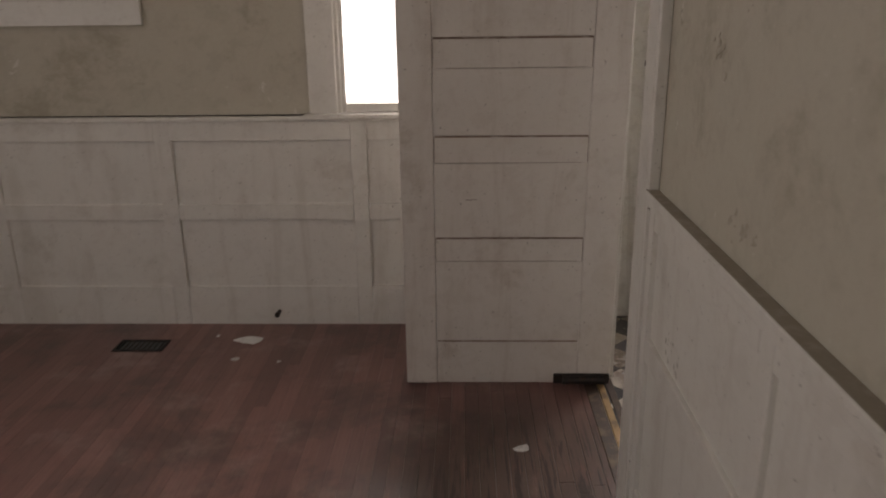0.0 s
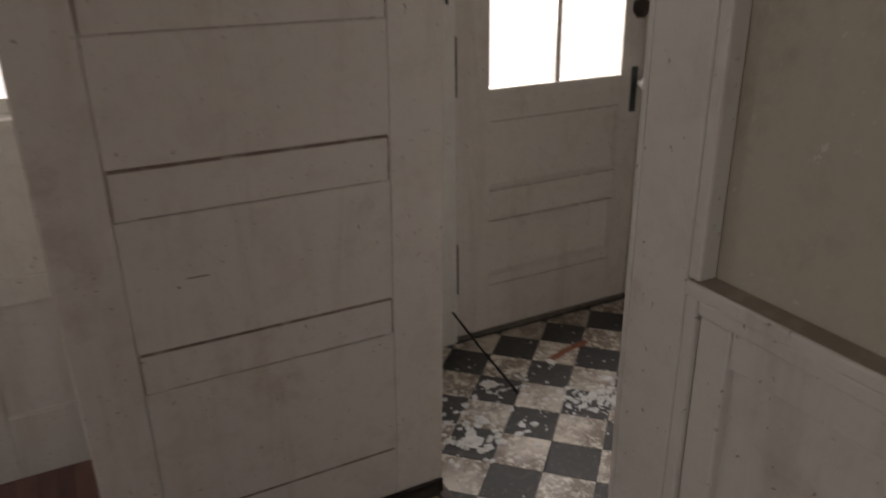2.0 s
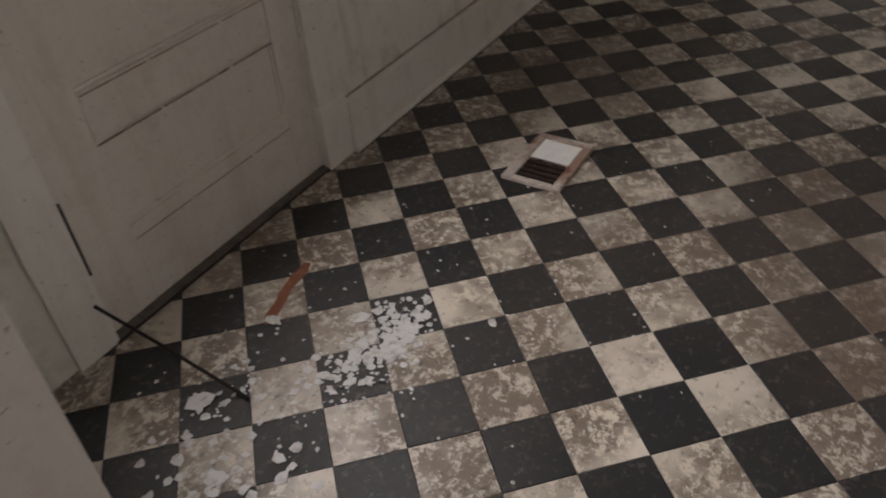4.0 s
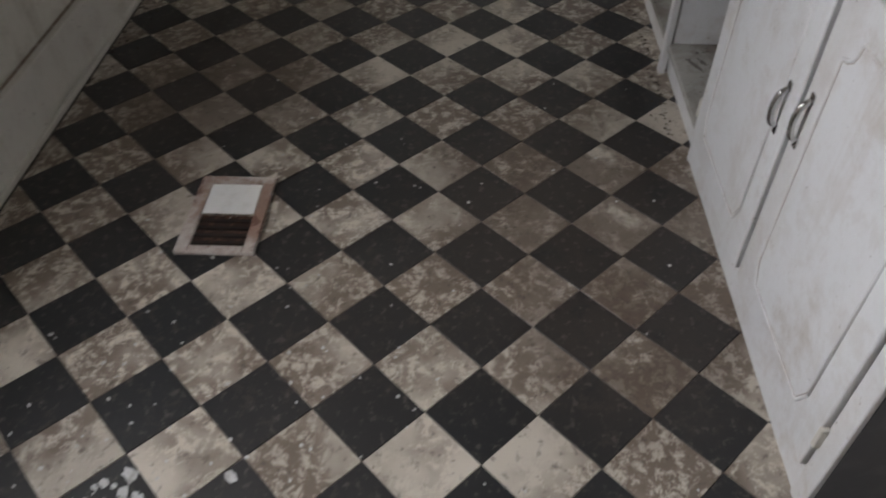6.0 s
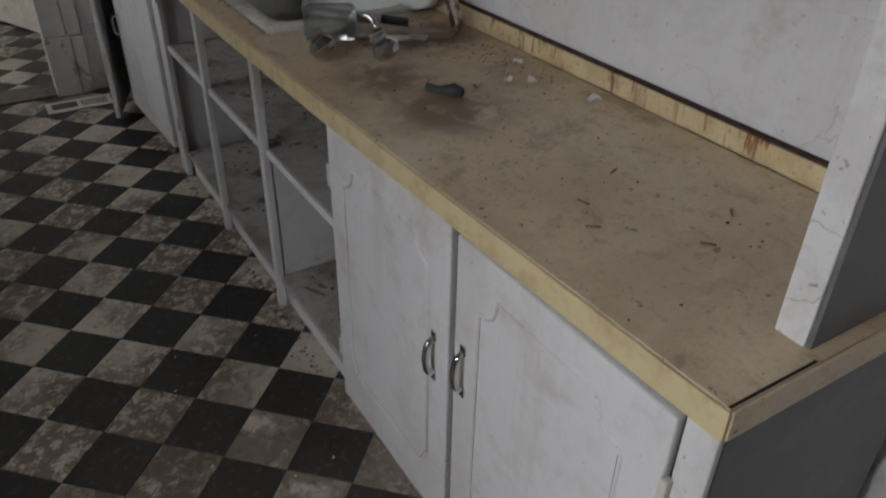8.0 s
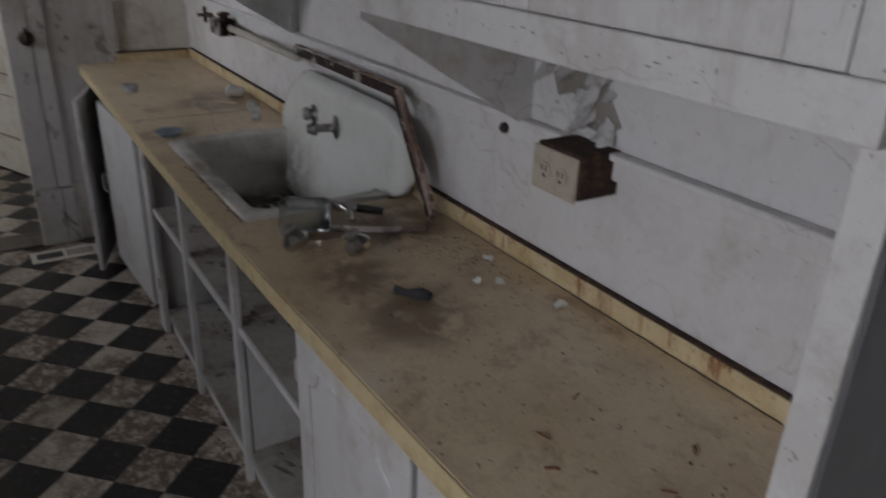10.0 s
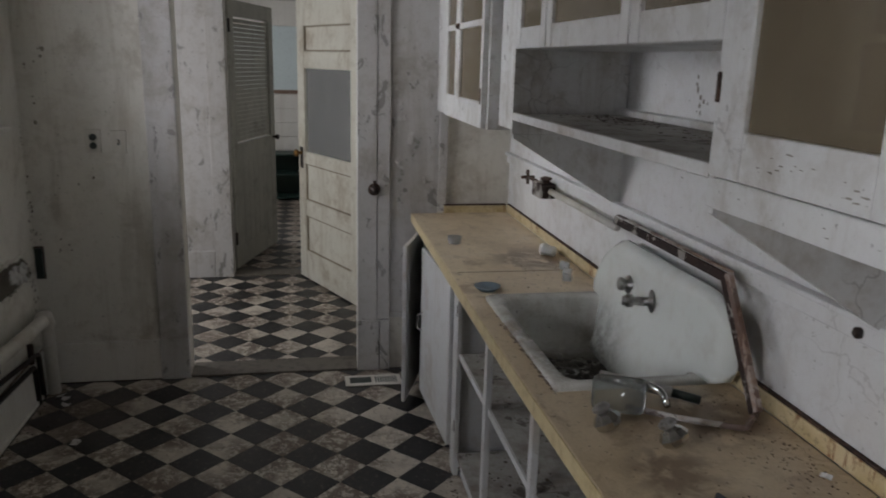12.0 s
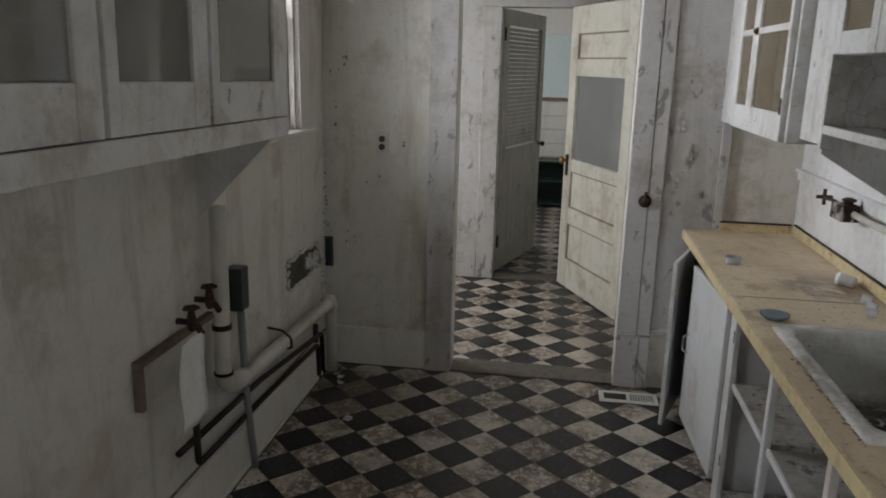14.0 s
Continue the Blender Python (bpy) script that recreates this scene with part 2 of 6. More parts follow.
def wood_floor_material():
    m, nt, b = nodes("dark_red_floor_boards")
    rnd = nt.nodes.new("ShaderNodeObjectInfo").outputs["Random"]
    grain = noise_at(nt, 9, 7, 0.65, 0.2, (9, 0.5, 1))
    c = mix(nt, grain, (0.15, 0.068, 0.057), (0.33, 0.175, 0.15))
    c = mix(nt, times(nt, rnd, 0.5), c, (0.06, 0.027, 0.023))
    c = mix(nt, times(nt, ramp(nt, noise_at(nt, 1.4, 9, 0.72, 0.3), 0.47, 0.62), 0.6), c, (0.06, 0.038, 0.03))
    c = mix(nt, times(nt, ramp(nt, noise_at(nt, 2.5, 8, 0.7), 0.5, 0.75), 0.55), c, (0.42, 0.31, 0.28))
    # Boards trodden bare and grey-brown in front of the kitchen doorway.
    d = nt.nodes.new("ShaderNodeVectorMath")
    d.operation = "DISTANCE"
    nt.links.new(world_place(nt), d.inputs[0])
    d.inputs[1].default_value = (0.35, 2.15, 0.0)
    trod = times(nt, ramp(nt, d.outputs["Value"], 1.0, 0.45), ramp(nt, noise_at(nt, 6, 9, 0.7, 0.3, (3, 0.6, 1)), 0.3, 0.5))
    c = mix(nt, times(nt, trod, 0.75), c, (0.085, 0.062, 0.05))
    soot = times(nt, ramp(nt, d.outputs["Value"], 0.8, 0.35), ramp(nt, noise_at(nt, 7, 9, 0.7, 0.3, (6, 0.4, 1)), 0.5, 0.6))
    c = mix(nt, times(nt, soot, 0.85), c, (0.025, 0.019, 0.015))
    nt.links.new(c, b.inputs["Base Color"])
    b.inputs["Roughness"].default_value = 0.33
    bump(nt, b, grain, 0.12, 0.002)
    return m


floor_wood = wood_floor_material()
threshold_wood = plain("worn_threshold_wood", (0.13, 0.115, 0.095), 0.6, spots=(0.06, 0.05, 0.04), amount=0.8, scale=25)
shadow_gap = plain("subfloor_dirt_and_shadow", (0.035, 0.028, 0.022), 0.9)


def counter_material():
    m, nt, b = nodes("stained_tan_laminate")
    c = mix(nt, ramp(nt, noise_at(nt, 1.8, 6, 0.6), 0.35, 0.7), (0.60, 0.475, 0.31), (0.76, 0.64, 0.46))
    c = mix(nt, times(nt, ramp(nt, noise_at(nt, 6, 9, 0.7, 0.4), 0.53, 0.68), 0.6), c, (0.26, 0.165, 0.095))
    c = mix(nt, times(nt, ramp(nt, noise_at(nt, 2.6, 9, 0.7, 0.6), 0.48, 0.62), 0.32), c, (0.38, 0.27, 0.165))
    c = mix(nt, times(nt, ramp(nt, noise_at(nt, 3.7, 8, 0.7, 0.2), 0.54, 0.7), 0.5), c, (0.78, 0.70, 0.58))
    c = mix(nt, times(nt, ramp(nt, noise_at(nt, 70, 3, 0.5), 0.66, 0.72), 0.7), c, (0.08, 0.055, 0.04))
    c = mix(nt, times(nt, ramp(nt, noise_at(nt, 130, 5, 0.7), 0.42, 0.68), 0.25), c, (0.40, 0.30, 0.19))
    c = mix(nt, times(nt, ramp(nt, noise_at(nt, 32, 8, 0.72, 0.3), 0.52, 0.66), 0.35), c, (0.30, 0.20, 0.12))
    # Old spills: one under the rag, one by the sink.
    for centre, reach in (((2.40, 1.79, 0.893), 0.16), ((2.62, 1.80, 0.893), 0.15), ((2.85, 1.6, 0.893), 0.22), ((4.3, 1.6, 0.893), 0.25)):
        d = nt.nodes.new("ShaderNodeVectorMath")
        d.operation = "DISTANCE"
        nt.links.new(world_place(nt), d.inputs[0])
        d.inputs[1].default_value = centre
        near = ramp(nt, d.outputs["Value"], reach, reach * 0.3)
        c = mix(nt, times(nt, times(nt, near, ramp(nt, noise_at(nt, 9, 6, 0.6, 0.5), 0.36, 0.54)), 0.8), c, (0.16, 0.105, 0.065))
    nt.links.new(c, b.inputs["Base Color"])
    b.inputs["Roughness"].default_value = 0.36
    bump(nt, b, noise_at(nt, 50, 4, 0.6), 0.08, 0.002)
    return m


counter_tan = counter_material()
edge_yellow = plain("yellow_laminate_edge", (0.60, 0.50, 0.29), 0.45, spots=(0.36, 0.26, 0.13), amount=0.6, scale=22)


def splash_material():
    """Yellow strip: broad patches, rust runs that fall from its upper edge, dirt along the foot."""
    m, nt, b = nodes("rust_streaked_yellow_strip")
    c = mix(nt, ramp(nt, noise_at(nt, 13, 6, 0.6), 0.38, 0.68), (0.66, 0.55, 0.34), (0.52, 0.40, 0.21))
    run = ramp(nt, noise_at(nt, 26, 7, 0.72, 0.25, (1.0, 1.0, 0.16)), 0.535, 0.61)
    some = ramp(nt, noise_at(nt, 4.5, 3, 0.5), 0.44, 0.6)
    c = mix(nt, times(nt, times(nt, run, some), 0.92), c, (0.23, 0.075, 0.022))
    c = mix(nt, times(nt, ramp(nt, noise_at(nt, 60, 6, 0.7), 0.54, 0.66), 0.55), c, (0.16, 0.10, 0.06))
    nt.links.new(c, b.inputs["Base Color"])
    b.inputs["Roughness"].default_value = 0.5
    bump(nt, b, noise_at(nt, 50, 6, 0.65), 0.25, 0.002)
    return m


splash_yellow = splash_material()

# ---- mesh helpers ----


def bx(bm, x0, x1, y0, y1, z0, z1, bev=0.0, m=None):
    """A box with worn, rounded edges."""
    mat = Matrix.Translation(((x0 + x1) / 2, (y0 + y1) / 2, (z0 + z1) / 2)) @ Matrix.Diagonal((abs(x1 - x0), abs(y1 - y0), abs(z1 - z0), 1))
    if m is not None:
        mat = m @ mat
    made = bmesh.ops.create_cube(bm, size=1, matrix=mat)["verts"]
    if bev:
        edges = list({e for v in made for e in v.link_edges})
        bmesh.ops.bevel(bm, geom=edges, offset=bev, segments=2, profile=0.5, affect="EDGES", clamp_overlap=True)
    return bm


def cyl(bm, a, b, r, r2=None, seg=16):
    a, b = Vector(a), Vector(b)
    mat = Matrix.Translation((a + b) / 2) @ (b - a).to_track_quat("Z", "Y").to_matrix().to_4x4()
    bmesh.ops.create_cone(bm, cap_ends=True, segments=seg, radius1=r, radius2=r if r2 is None else r2, depth=(b - a).length, matrix=mat)
    return bm


def lathe(bm, origin, profile, axis=(0, 0, 1), seg=24):
    """Turns (radius, height) pairs round an axis."""
    q = Vector(axis).to_track_quat("Z", "Y").to_matrix().to_4x4()
    m = Matrix.Translation(origin) @ q
    rings = [[bm.verts.new(m @ Vector((r * math.cos(k * math.tau / seg), r * math.sin(k * math.tau / seg), z))) for k in range(seg)] for r, z in profile]
    for lo, hi in zip(rings, rings[1:]):
        for k in range(seg):
            bm.faces.new((lo[k], lo[(k + 1) % seg], hi[(k + 1) % seg], hi[k]))
    bm.faces.new(rings[0][::-1])
    bm.faces.new(rings[-1])
    return bm


def tube(bm, pts, r, seg=12):
    """A pipe along a path, with rounded bends between its points."""
    pts = [Vector(p) for p in pts]
    path = [pts[0]]
    for a, b, c in zip(pts, pts[1:], pts[2:]):
        d = min(r * 2.2, (a - b).length * 0.45, (c - b).length * 0.45)
        p, q = b + (a - b).normalized() * d, b + (c - b).normalized() * d
        path += [p.lerp(b, k / 4).lerp(b.lerp(q, k / 4), k / 4) for k in range(5)]
    path.append(pts[-1])
    rings, side = [], None
    for k, p in enumerate(path):
        way = (path[min(k + 1, len(path) - 1)] - path[max(k - 1, 0)]).normalized()
        if side is None:
            side = way.orthogonal().normalized()
        side = (side - way * side.dot(way)).normalized()
        up = way.cross(side)
        rings.append([bm.verts.new(p + r * (side * math.cos(s * math.tau / seg) + up * math.sin(s * math.tau / seg))) for s in range(seg)])
    for lo, hi in zip(rings, rings[1:]):
        for s in range(seg):
            bm.faces.new((lo[s], lo[(s + 1) % seg], hi[(s + 1) % seg], hi[s]))
    bm.faces.new(rings[0][::-1])
    bm.faces.new(rings[-1])
    return bm


def prism(bm, outline, lo, hi, axis):
    """Pushes a flat outline along an axis from lo to hi. Outline pairs are the two other axes in order."""
    def at(p, v):
        return {"x": (v, p[0], p[1]), "y": (p[0], v, p[1]), "z": (p[0], p[1], v)}[axis]
    a = [bm.verts.new(at(p, lo)) for p in outline]
    b = [bm.verts.new(at(p, hi)) for p in outline]
    n = len(outline)
    for k in range(n):
        bm.faces.new((a[k], a[(k + 1) % n], b[(k + 1) % n], b[k]))
    bm.faces.new(a[::-1])
    bm.faces.new(b)
    bmesh.ops.recalc_face_normals(bm, faces=bm.faces[:])
    return bm


def part(name, bm, material, parent=None, label="", smooth=False):
    me = bpy.data.meshes.new(name)
    bm.to_mesh(me)
    bm.free()
    me.materials.append(material)
    if smooth:
        me.polygons.foreach_set("use_smooth", [True] * len(me.polygons))
    ob = new(name, me)
    if parent is not None:
        ob.parent = parent
        ob.matrix_parent_inverse = parent.matrix_basis.inverted()
    if label:
        ob["label"] = label
    return ob


def B():
    return bmesh.new()


def box(name, dims, material, parent=None, label="", bev=0.003):
    return part(name, bx(B(), *dims, bev), material, parent, label)


def thing(name, place, label, category, group=""):
    ob = new(name)
    ob.empty_display_size = 0.05
    ob.matrix_basis = Matrix.Translation(place)
    return tagged(ob, label, category, group)


def structure(ob, label="", category=""):
    return tagged(ob, label, category, kind="structure")


def wall(name, axis, a0, a1, d0, d1, z1, openings, material, label):
    """A wall along an axis ('x' or 'y') with openings (from, to, sill, head) cut through it."""
    bm = B()

    def piece(p, q, lo, hi):
        if q - p < 1e-4 or hi - lo < 1e-4:
            return
        if axis == "x":
            bx(bm, p, q, d0, d1, lo, hi)
        else:
            bx(bm, d0, d1, p, q, lo, hi)
    at = a0
    for p, q, lo, hi in sorted(openings):
        piece(at, p, -0.05, z1)
        piece(p, q, -0.05, lo)
        piece(p, q, hi, z1)
        at = q
    piece(at, a1, -0.05, z1)
    return structure(part(name, bm, material), label, "wall")


def chips(name, plane, at, spots, material, label, category, thick=0.0012, curl=0.0, seed=1, slim=0.75):
    """Small torn shapes on a wall. plane: the wall's axis, at: its face, spots: (across, up, spread across, spread up, count, least, most size).
    The face looks along the sign of thick; curl lifts the lower rim off the wall."""
    rng, bm = random.Random(seed), B()
    for ca, cz, sa, sz, count, r0, r1 in spots:
        for _ in range(count):
            a0, z0, r = rng.gauss(ca, sa), rng.gauss(cz, sz), rng.uniform(r0, r1)
            n, turn = rng.randint(5, 8), rng.random() * math.tau
            low, top = [], []
            for k in range(n):
                w = turn + math.tau * k / n
                q = r * rng.uniform(0.45, 1.25)
                u, v = q * math.cos(w) * slim, q * math.sin(w) / max(1.0, slim)
                lift = curl * max(0.0, -v / r) ** 1.5
                for ring, d in ((low, 0.0002 + lift * 0.9), (top, abs(thick) + lift)):
                    h = at + math.copysign(d, thick)
                    ring.append(bm.verts.new((h, a0 + u, z0 + v) if plane == "x" else (a0 + u, h, z0 + v)))
            bm.faces.new(top)
            for k in range(n):
                bm.faces.new((low[k], low[(k + 1) % n], top[(k + 1) % n], top[k]))
    bmesh.ops.recalc_face_normals(bm, faces=bm.faces[:])
    return tagged(part(name, bm, material), label, category, kind="stuff")


# ---- the shell ----
CEIL = 2.75
wall("wall_north_room", "x", -3.6, 0.52, 3.79, 4.03, CEIL, [(-2.6, -1.72, 1.80, 2.45), (-0.66, 0.10, 1.135, 2.25)], cream_plaster, "cream painted plaster wall above white panelling")
wall("wall_north_kitchen", "x", 0.52, 5.47, 3.88, 4.03, CEIL, [(1.10, 2.03, 0.0, 2.06), (4.15, 4.93, 1.35, 2.3)], kitchen_plaster, "dirty pale painted kitchen wall")
wall("wall_room_kitchen", "y", -2.0, 3.88, 0.52, 0.64, CEIL, [(2.17, 3.16, 0.0, 2.1)], cream_plaster, "cream painted wall between the two rooms")
wall("wall_south_kitchen", "x", 0.64, 5.47, 1.28, 1.435, CEIL, [], back_wall_paint, "crackled white painted wall behind the counter")
wall("wall_east_kitchen", "y", 1.435, 3.88, 5.337, 5.47, CEIL, [(2.258, 3.158, 0.0, 2.12)], kitchen_plaster, "stained pale wall with a doorway")
wall("wall_west_room", "y", -2.0, 4.03, -3.6, -3.45, CEIL, [(0.5, 1.9, 0.95, 2.3)], cream_plaster, "cream painted plaster wall")
wall("wall_south_room", "x", -3.45, 0.52, -2.15, -2.0, CEIL, [(-2.3, -0.9, 0.95, 2.3)], cream_plaster, "cream painted plaster wall")
wall("wall_hall_far", "y", 1.2, 4.9, 7.30, 7.43, CEIL, [(2.30, 3.10, 0.0, 2.1)], peeling_paint, "stained white hall wall")
wall("wall_hall_north", "x", 5.47, 7.30, 4.75, 4.9, CEIL, [(5.85, 6.75, 0.6, 2.3)], kitchen_plaster, "pale painted hall wall")
wall("wall_hall_west_north", "y", 4.03, 4.9, 5.337, 5.47, CEIL, [], kitchen_plaster, "pale painted hall wall")
wall("wall_hall_south", "x", 5.47, 7.30, 1.2, 1.35, CEIL, [], kitchen_plaster, "pale painted hall wall")
wall("wall_far_room_north", "x", 7.43, 11.1, 4.0, 4.15, CEIL, [(8.8, 9.8, 0.9, 2.3)], kitchen_plaster, "pale painted wall")
wall("wall_far_room_south", "x", 7.43, 11.1, 1.2, 1.35, CEIL, [], kitchen_plaster, "pale painted wall")
wall("wall_far_room_east", "y", 1.2, 4.15, 11.0, 11.1, CEIL, [], white_trim, "white boarded wall")
wall("wall_hall_west_south", "y", 1.2, 1.435, 5.337, 5.47, CEIL, [], kitchen_plaster, "pale painted wall")

for nm, d in (("ceiling_room", (-3.6, 0.477, -2.15, 4.03)), ("ceiling_kitchen", (0.477, 5.47, 1.30, 4.03)), ("ceiling_hall", (5.47, 7.43, 1.2, 4.9)), ("ceiling_far_room", (7.43, 11.1, 1.2, 4.15))):
    structure(box(nm, (*d, CEIL, CEIL + 0.1), ceiling_paint, bev=0), "old painted ceiling", "ceiling")

# ---- floors ----
HALF, TX, TY = 0.119, 1.6655, 2.7685
floor_kitchen = structure(box("floor_kitchen", (0.58, 5.33, 1.40, 3.95, -0.06, -0.004), shadow_gap, bev=0), "black and cream checkered vinyl tile floor, dirty", "floor")
floor_hall = structure(box("floor_hall", (5.44, 7.40, 1.25, 4.85, -0.06, -0.004), shadow_gap, bev=0), "black and cream checkered vinyl tile floor", "floor")
floor_far = structure(box("floor_far_room", (7.40, 11.1, 1.25, 4.15, -0.06, -0.004), shadow_gap, bev=0), "black and cream checkered tile floor", "floor")
floor_room = structure(box("floor_room", (-3.6, 0.58, -2.1, 4.0, -0.06, -0.02), shadow_gap, bev=0), "dark reddish stained wooden board floor, worn", "floor")


def clip(poly, x0, x1, y0, y1):
    for ax, lim, keep in ((0, x0, 1), (0, x1, -1), (1, y0, 1), (1, y1, -1)):
        out = []
        for p, q in zip(poly, poly[1:] + poly[:1]):
            dp, dq = (p[ax] - lim) * keep, (q[ax] - lim) * keep
            if dp >= 0:
                out.append(p)
            if dp * dq < 0:
                f = dp / (dp - dq)
                out.append((p[0] + (q[0] - p[0]) * f, p[1] + (q[1] - p[1]) * f))
        poly = out
        if len(poly) < 3:
            return []
    return poly


def tile_bm(bm, poly, z):
    """One tile with chamfered upper edges."""
    cx, cy = sum(p[0] for p in poly) / len(poly), sum(p[1] for p in poly) / len(poly)
    n = len(poly)
    low = [bm.verts.new((*p, z - 0.006)) for p in poly]
    mid = [bm.verts.new((cx + (p[0] - cx) * 0.996, cy + (p[1] - cy) * 0.996, z - 0.0008)) for p in poly]
    top = [bm.verts.new((cx + (p[0] - cx) * 0.985, cy + (p[1] - cy) * 0.985, z)) for p in poly]
    for a, b in ((low, mid), (mid, top)):
        for k in range(n):
            bm.faces.new((a[k], a[(k + 1) % n], b[(k + 1) % n], b[k]))
    bm.faces.new(top)


def lay_tiles(parent, x0, x1, y0, y1, own):
    """Diagonal checkerboard; tiles inside `own` are separate pieces."""
    shared, rest = {}, {0: B(), 1: B()}
    for a in range(int((x0 - TX) / HALF) - 2, int((x1 - TX) / HALF) + 3):
        for b in range(int((y0 - TY) / HALF) - 2, int((y1 - TY) / HALF) + 3):
            if (a + b) % 2 == 0:
                continue
            cx, cy, dark = TX + a * HALF, TY + b * HALF, a % 2
            g = HALF - 0.0006
            full = [(cx + g, cy), (cx, cy + g), (cx - g, cy), (cx, cy - g)]
            poly = clip(full, x0, x1, y0, y1)
            if not poly:
                continue
            mat = black_tile if dark else white_tile
            z = random.uniform(-0.0006, 0.0006)
            inside = own[0] < cx < own[1] and own[2] < cy < own[3]
            if not inside:
                tile_bm(rest[dark], poly, z)
            elif poly == full:
                if dark not in shared:
                    bm = B()
                    tile_bm(bm, [(g, 0), (0, g), (-g, 0), (0, -g)], 0)
                    me = bpy.data.meshes.new("tile")
                    bm.to_mesh(me)
                    bm.free()
                    me.materials.append(mat)
                    shared[dark] = me
                ob = new("tile", shared[dark])
                ob.parent = parent
                ob.matrix_basis = pose(cx, cy, z, random.uniform(-0.15, 0.15), random.uniform(-0.15, 0.15), 0)
            else:
                bm = B()
                tile_bm(bm, poly, z)
                part("tile", bm, mat, parent)
    for dark, bm in rest.items():
        if len(bm.verts):
            tagged(part("far_tiles", bm, black_tile if dark else white_tile, parent), kind="stuff")
        else:
            bm.free()


lay_tiles(floor_kitchen, 0.585, 5.33, 1.44, 3.90, (0.9, 5.0, 1.85, 3.9))
lay_tiles(floor_hall, 5.50, 7.36, 1.35, 4.75, (5.5, 7.3, 2.2, 3.4))
lay_tiles(floor_far, 7.36, 11.0, 1.35, 4.0, (99, 99, 99, 99))

x = -3.45
while x < 0.57:
    w = 0.0571
    y = -2.0 - random.random() * 1.5
    while y < 3.79:
        y2 = min(y + random.uniform(1.6, 2.6), 3.79)
        worn = x > -0.25 and y2 > 1.5
        bm = bx(B(), x + 0.0003, min(x + w - 0.0003, 0.575), max(y, -2.0) + 0.0005, y2 - 0.0005, -0.02, random.uniform(-0.0025, 0.0005) if worn else random.uniform(-0.0002, 0.0002), 0.0022 if worn else 0.0004)
        if y2 > -1.9:
            part("floor_board", bm, floor_wood, floor_room)
        else:
            bm.free()
        y = y2
    x += w

# ---- outside ----
m, nt, b = nodes("bright_overcast_distance")
glow = add(nt, "ShaderNodeEmission", Strength=2.6)
wv = add(nt, "ShaderNodeTexBrick", Scale=1.0)
wv.inputs["Color1"].default_value, wv.inputs["Color2"].default_value, wv.inputs["Mortar"].default_value = (1, 1, 1, 1), (0.97, 0.97, 0.98, 1), (0.72, 0.7, 0.69, 1)
wv.inputs["Mortar Size"].default_value, wv.inputs["Brick Width"].default_value, wv.inputs["Row Height"].default_value = 0.01, 0.9, 0.22
mp = nt.nodes.new("ShaderNodeMapping")
mp.inputs["Rotation"].default_value = (radians(90), 0, 0)
nt.links.new(world_place(nt), mp.inputs[0])
nt.links.new(mp.outputs[0], wv.inputs["Vector"])
nt.links.new(wv.outputs["Color"], glow.inputs["Color"])
nt.links.new(glow.outputs[0], nt.nodes["Material Output"].inputs["Surface"])
bm = B()
bmesh.ops.create_grid(bm, x_segments=1, y_segments=1, size=0.5, matrix=pose(4, 9.0, 2.0, 90, 0, 0) @ Matrix.Diagonal((40, 14, 1, 1)))
structure(part("backdrop", bm, m), "bright overcast distance outside the windows", "backdrop")

# ---- joinery helpers ----


def leaf(name, w, h, t, stile, openings, material, m, label, category, panel_material=None, mullions=(), group="", sink=0.011, sides=None):
    """A framed door built flat (x across, y through, z up), then put at pose m.
    openings: (from, to, kind), kind 'panel' or 'glass'; mullions: places across that split the glass."""
    top = new(name)
    top.empty_display_size = 0.05
    tagged(top, label, category, group)
    s0, s1 = sides or (stile, stile)
    box("stile", (0, s0, 0, t, 0, h), material, top, bev=0.003)
    box("stile", (w - s1, w, 0, t, 0, h), material, top, bev=0.003)
    edge = 0.0
    for lo, hi, kind in list(openings) + [(h, h, "")]:
        if lo - edge > 0.004:
            box("rail", (s0 + 0.0006, w - s1 - 0.0006, 0.0008, t - 0.0008, edge, lo), material, top, bev=0.003)
        if kind == "panel":
            bm = bx(B(), s0 - 0.004, w - s1 + 0.004, sink, t - sink, lo - 0.004, hi + 0.004)
            part("panel", bm, panel_material or material, top)
            bm = B()
            for a, c, d, e in ((s0, w - s1, lo, lo + 0.012), (s0, w - s1, hi - 0.012, hi), (s0, s0 + 0.012, lo + 0.012, hi - 0.012), (w - s1 - 0.012, w - s1, lo + 0.012, hi - 0.012)):
                bx(bm, a + 0.0005, c - 0.0005, sink * 0.45, t - sink * 0.45, d + 0.0005, e - 0.0005, 0.002)
            part("panel_moulding", bm, material, top)
        elif kind == "glass":
            cuts = [s0] + [q for mu in mullions for q in (mu - 0.011, mu + 0.011)] + [w - s1]
            for mu in mullions:
                box("muntin", (mu - 0.011, mu + 0.011, t * 0.2, t * 0.8, lo, hi), material, top, bev=0.002)
            for p, q in zip(cuts[::2], cuts[1::2]):
                g = box("pane", (p + 0.0005, q - 0.0005, t * 0.5 - 0.0015, t * 0.5 + 0.0015, lo + 0.0005, hi - 0.0005), panel_material or dirty_glass, top, "dusty glass", bev=0)
                g.visible_shadow = False
        edge = hi
    top.matrix_basis = m
    return top


def add_local(name, bm, material, parent, m, label="", smooth=False):
    """A part whose mesh is given in the thing's own space."""
    ob = part(name, bm, material, None, label, smooth)
    ob.parent = parent
    return ob


def casing(name, pieces, material, label):
    top = structure(new(name), label, "trim")
    for p in pieces:
        box("casing_board", p, material, top, bev=0.004)
    return top


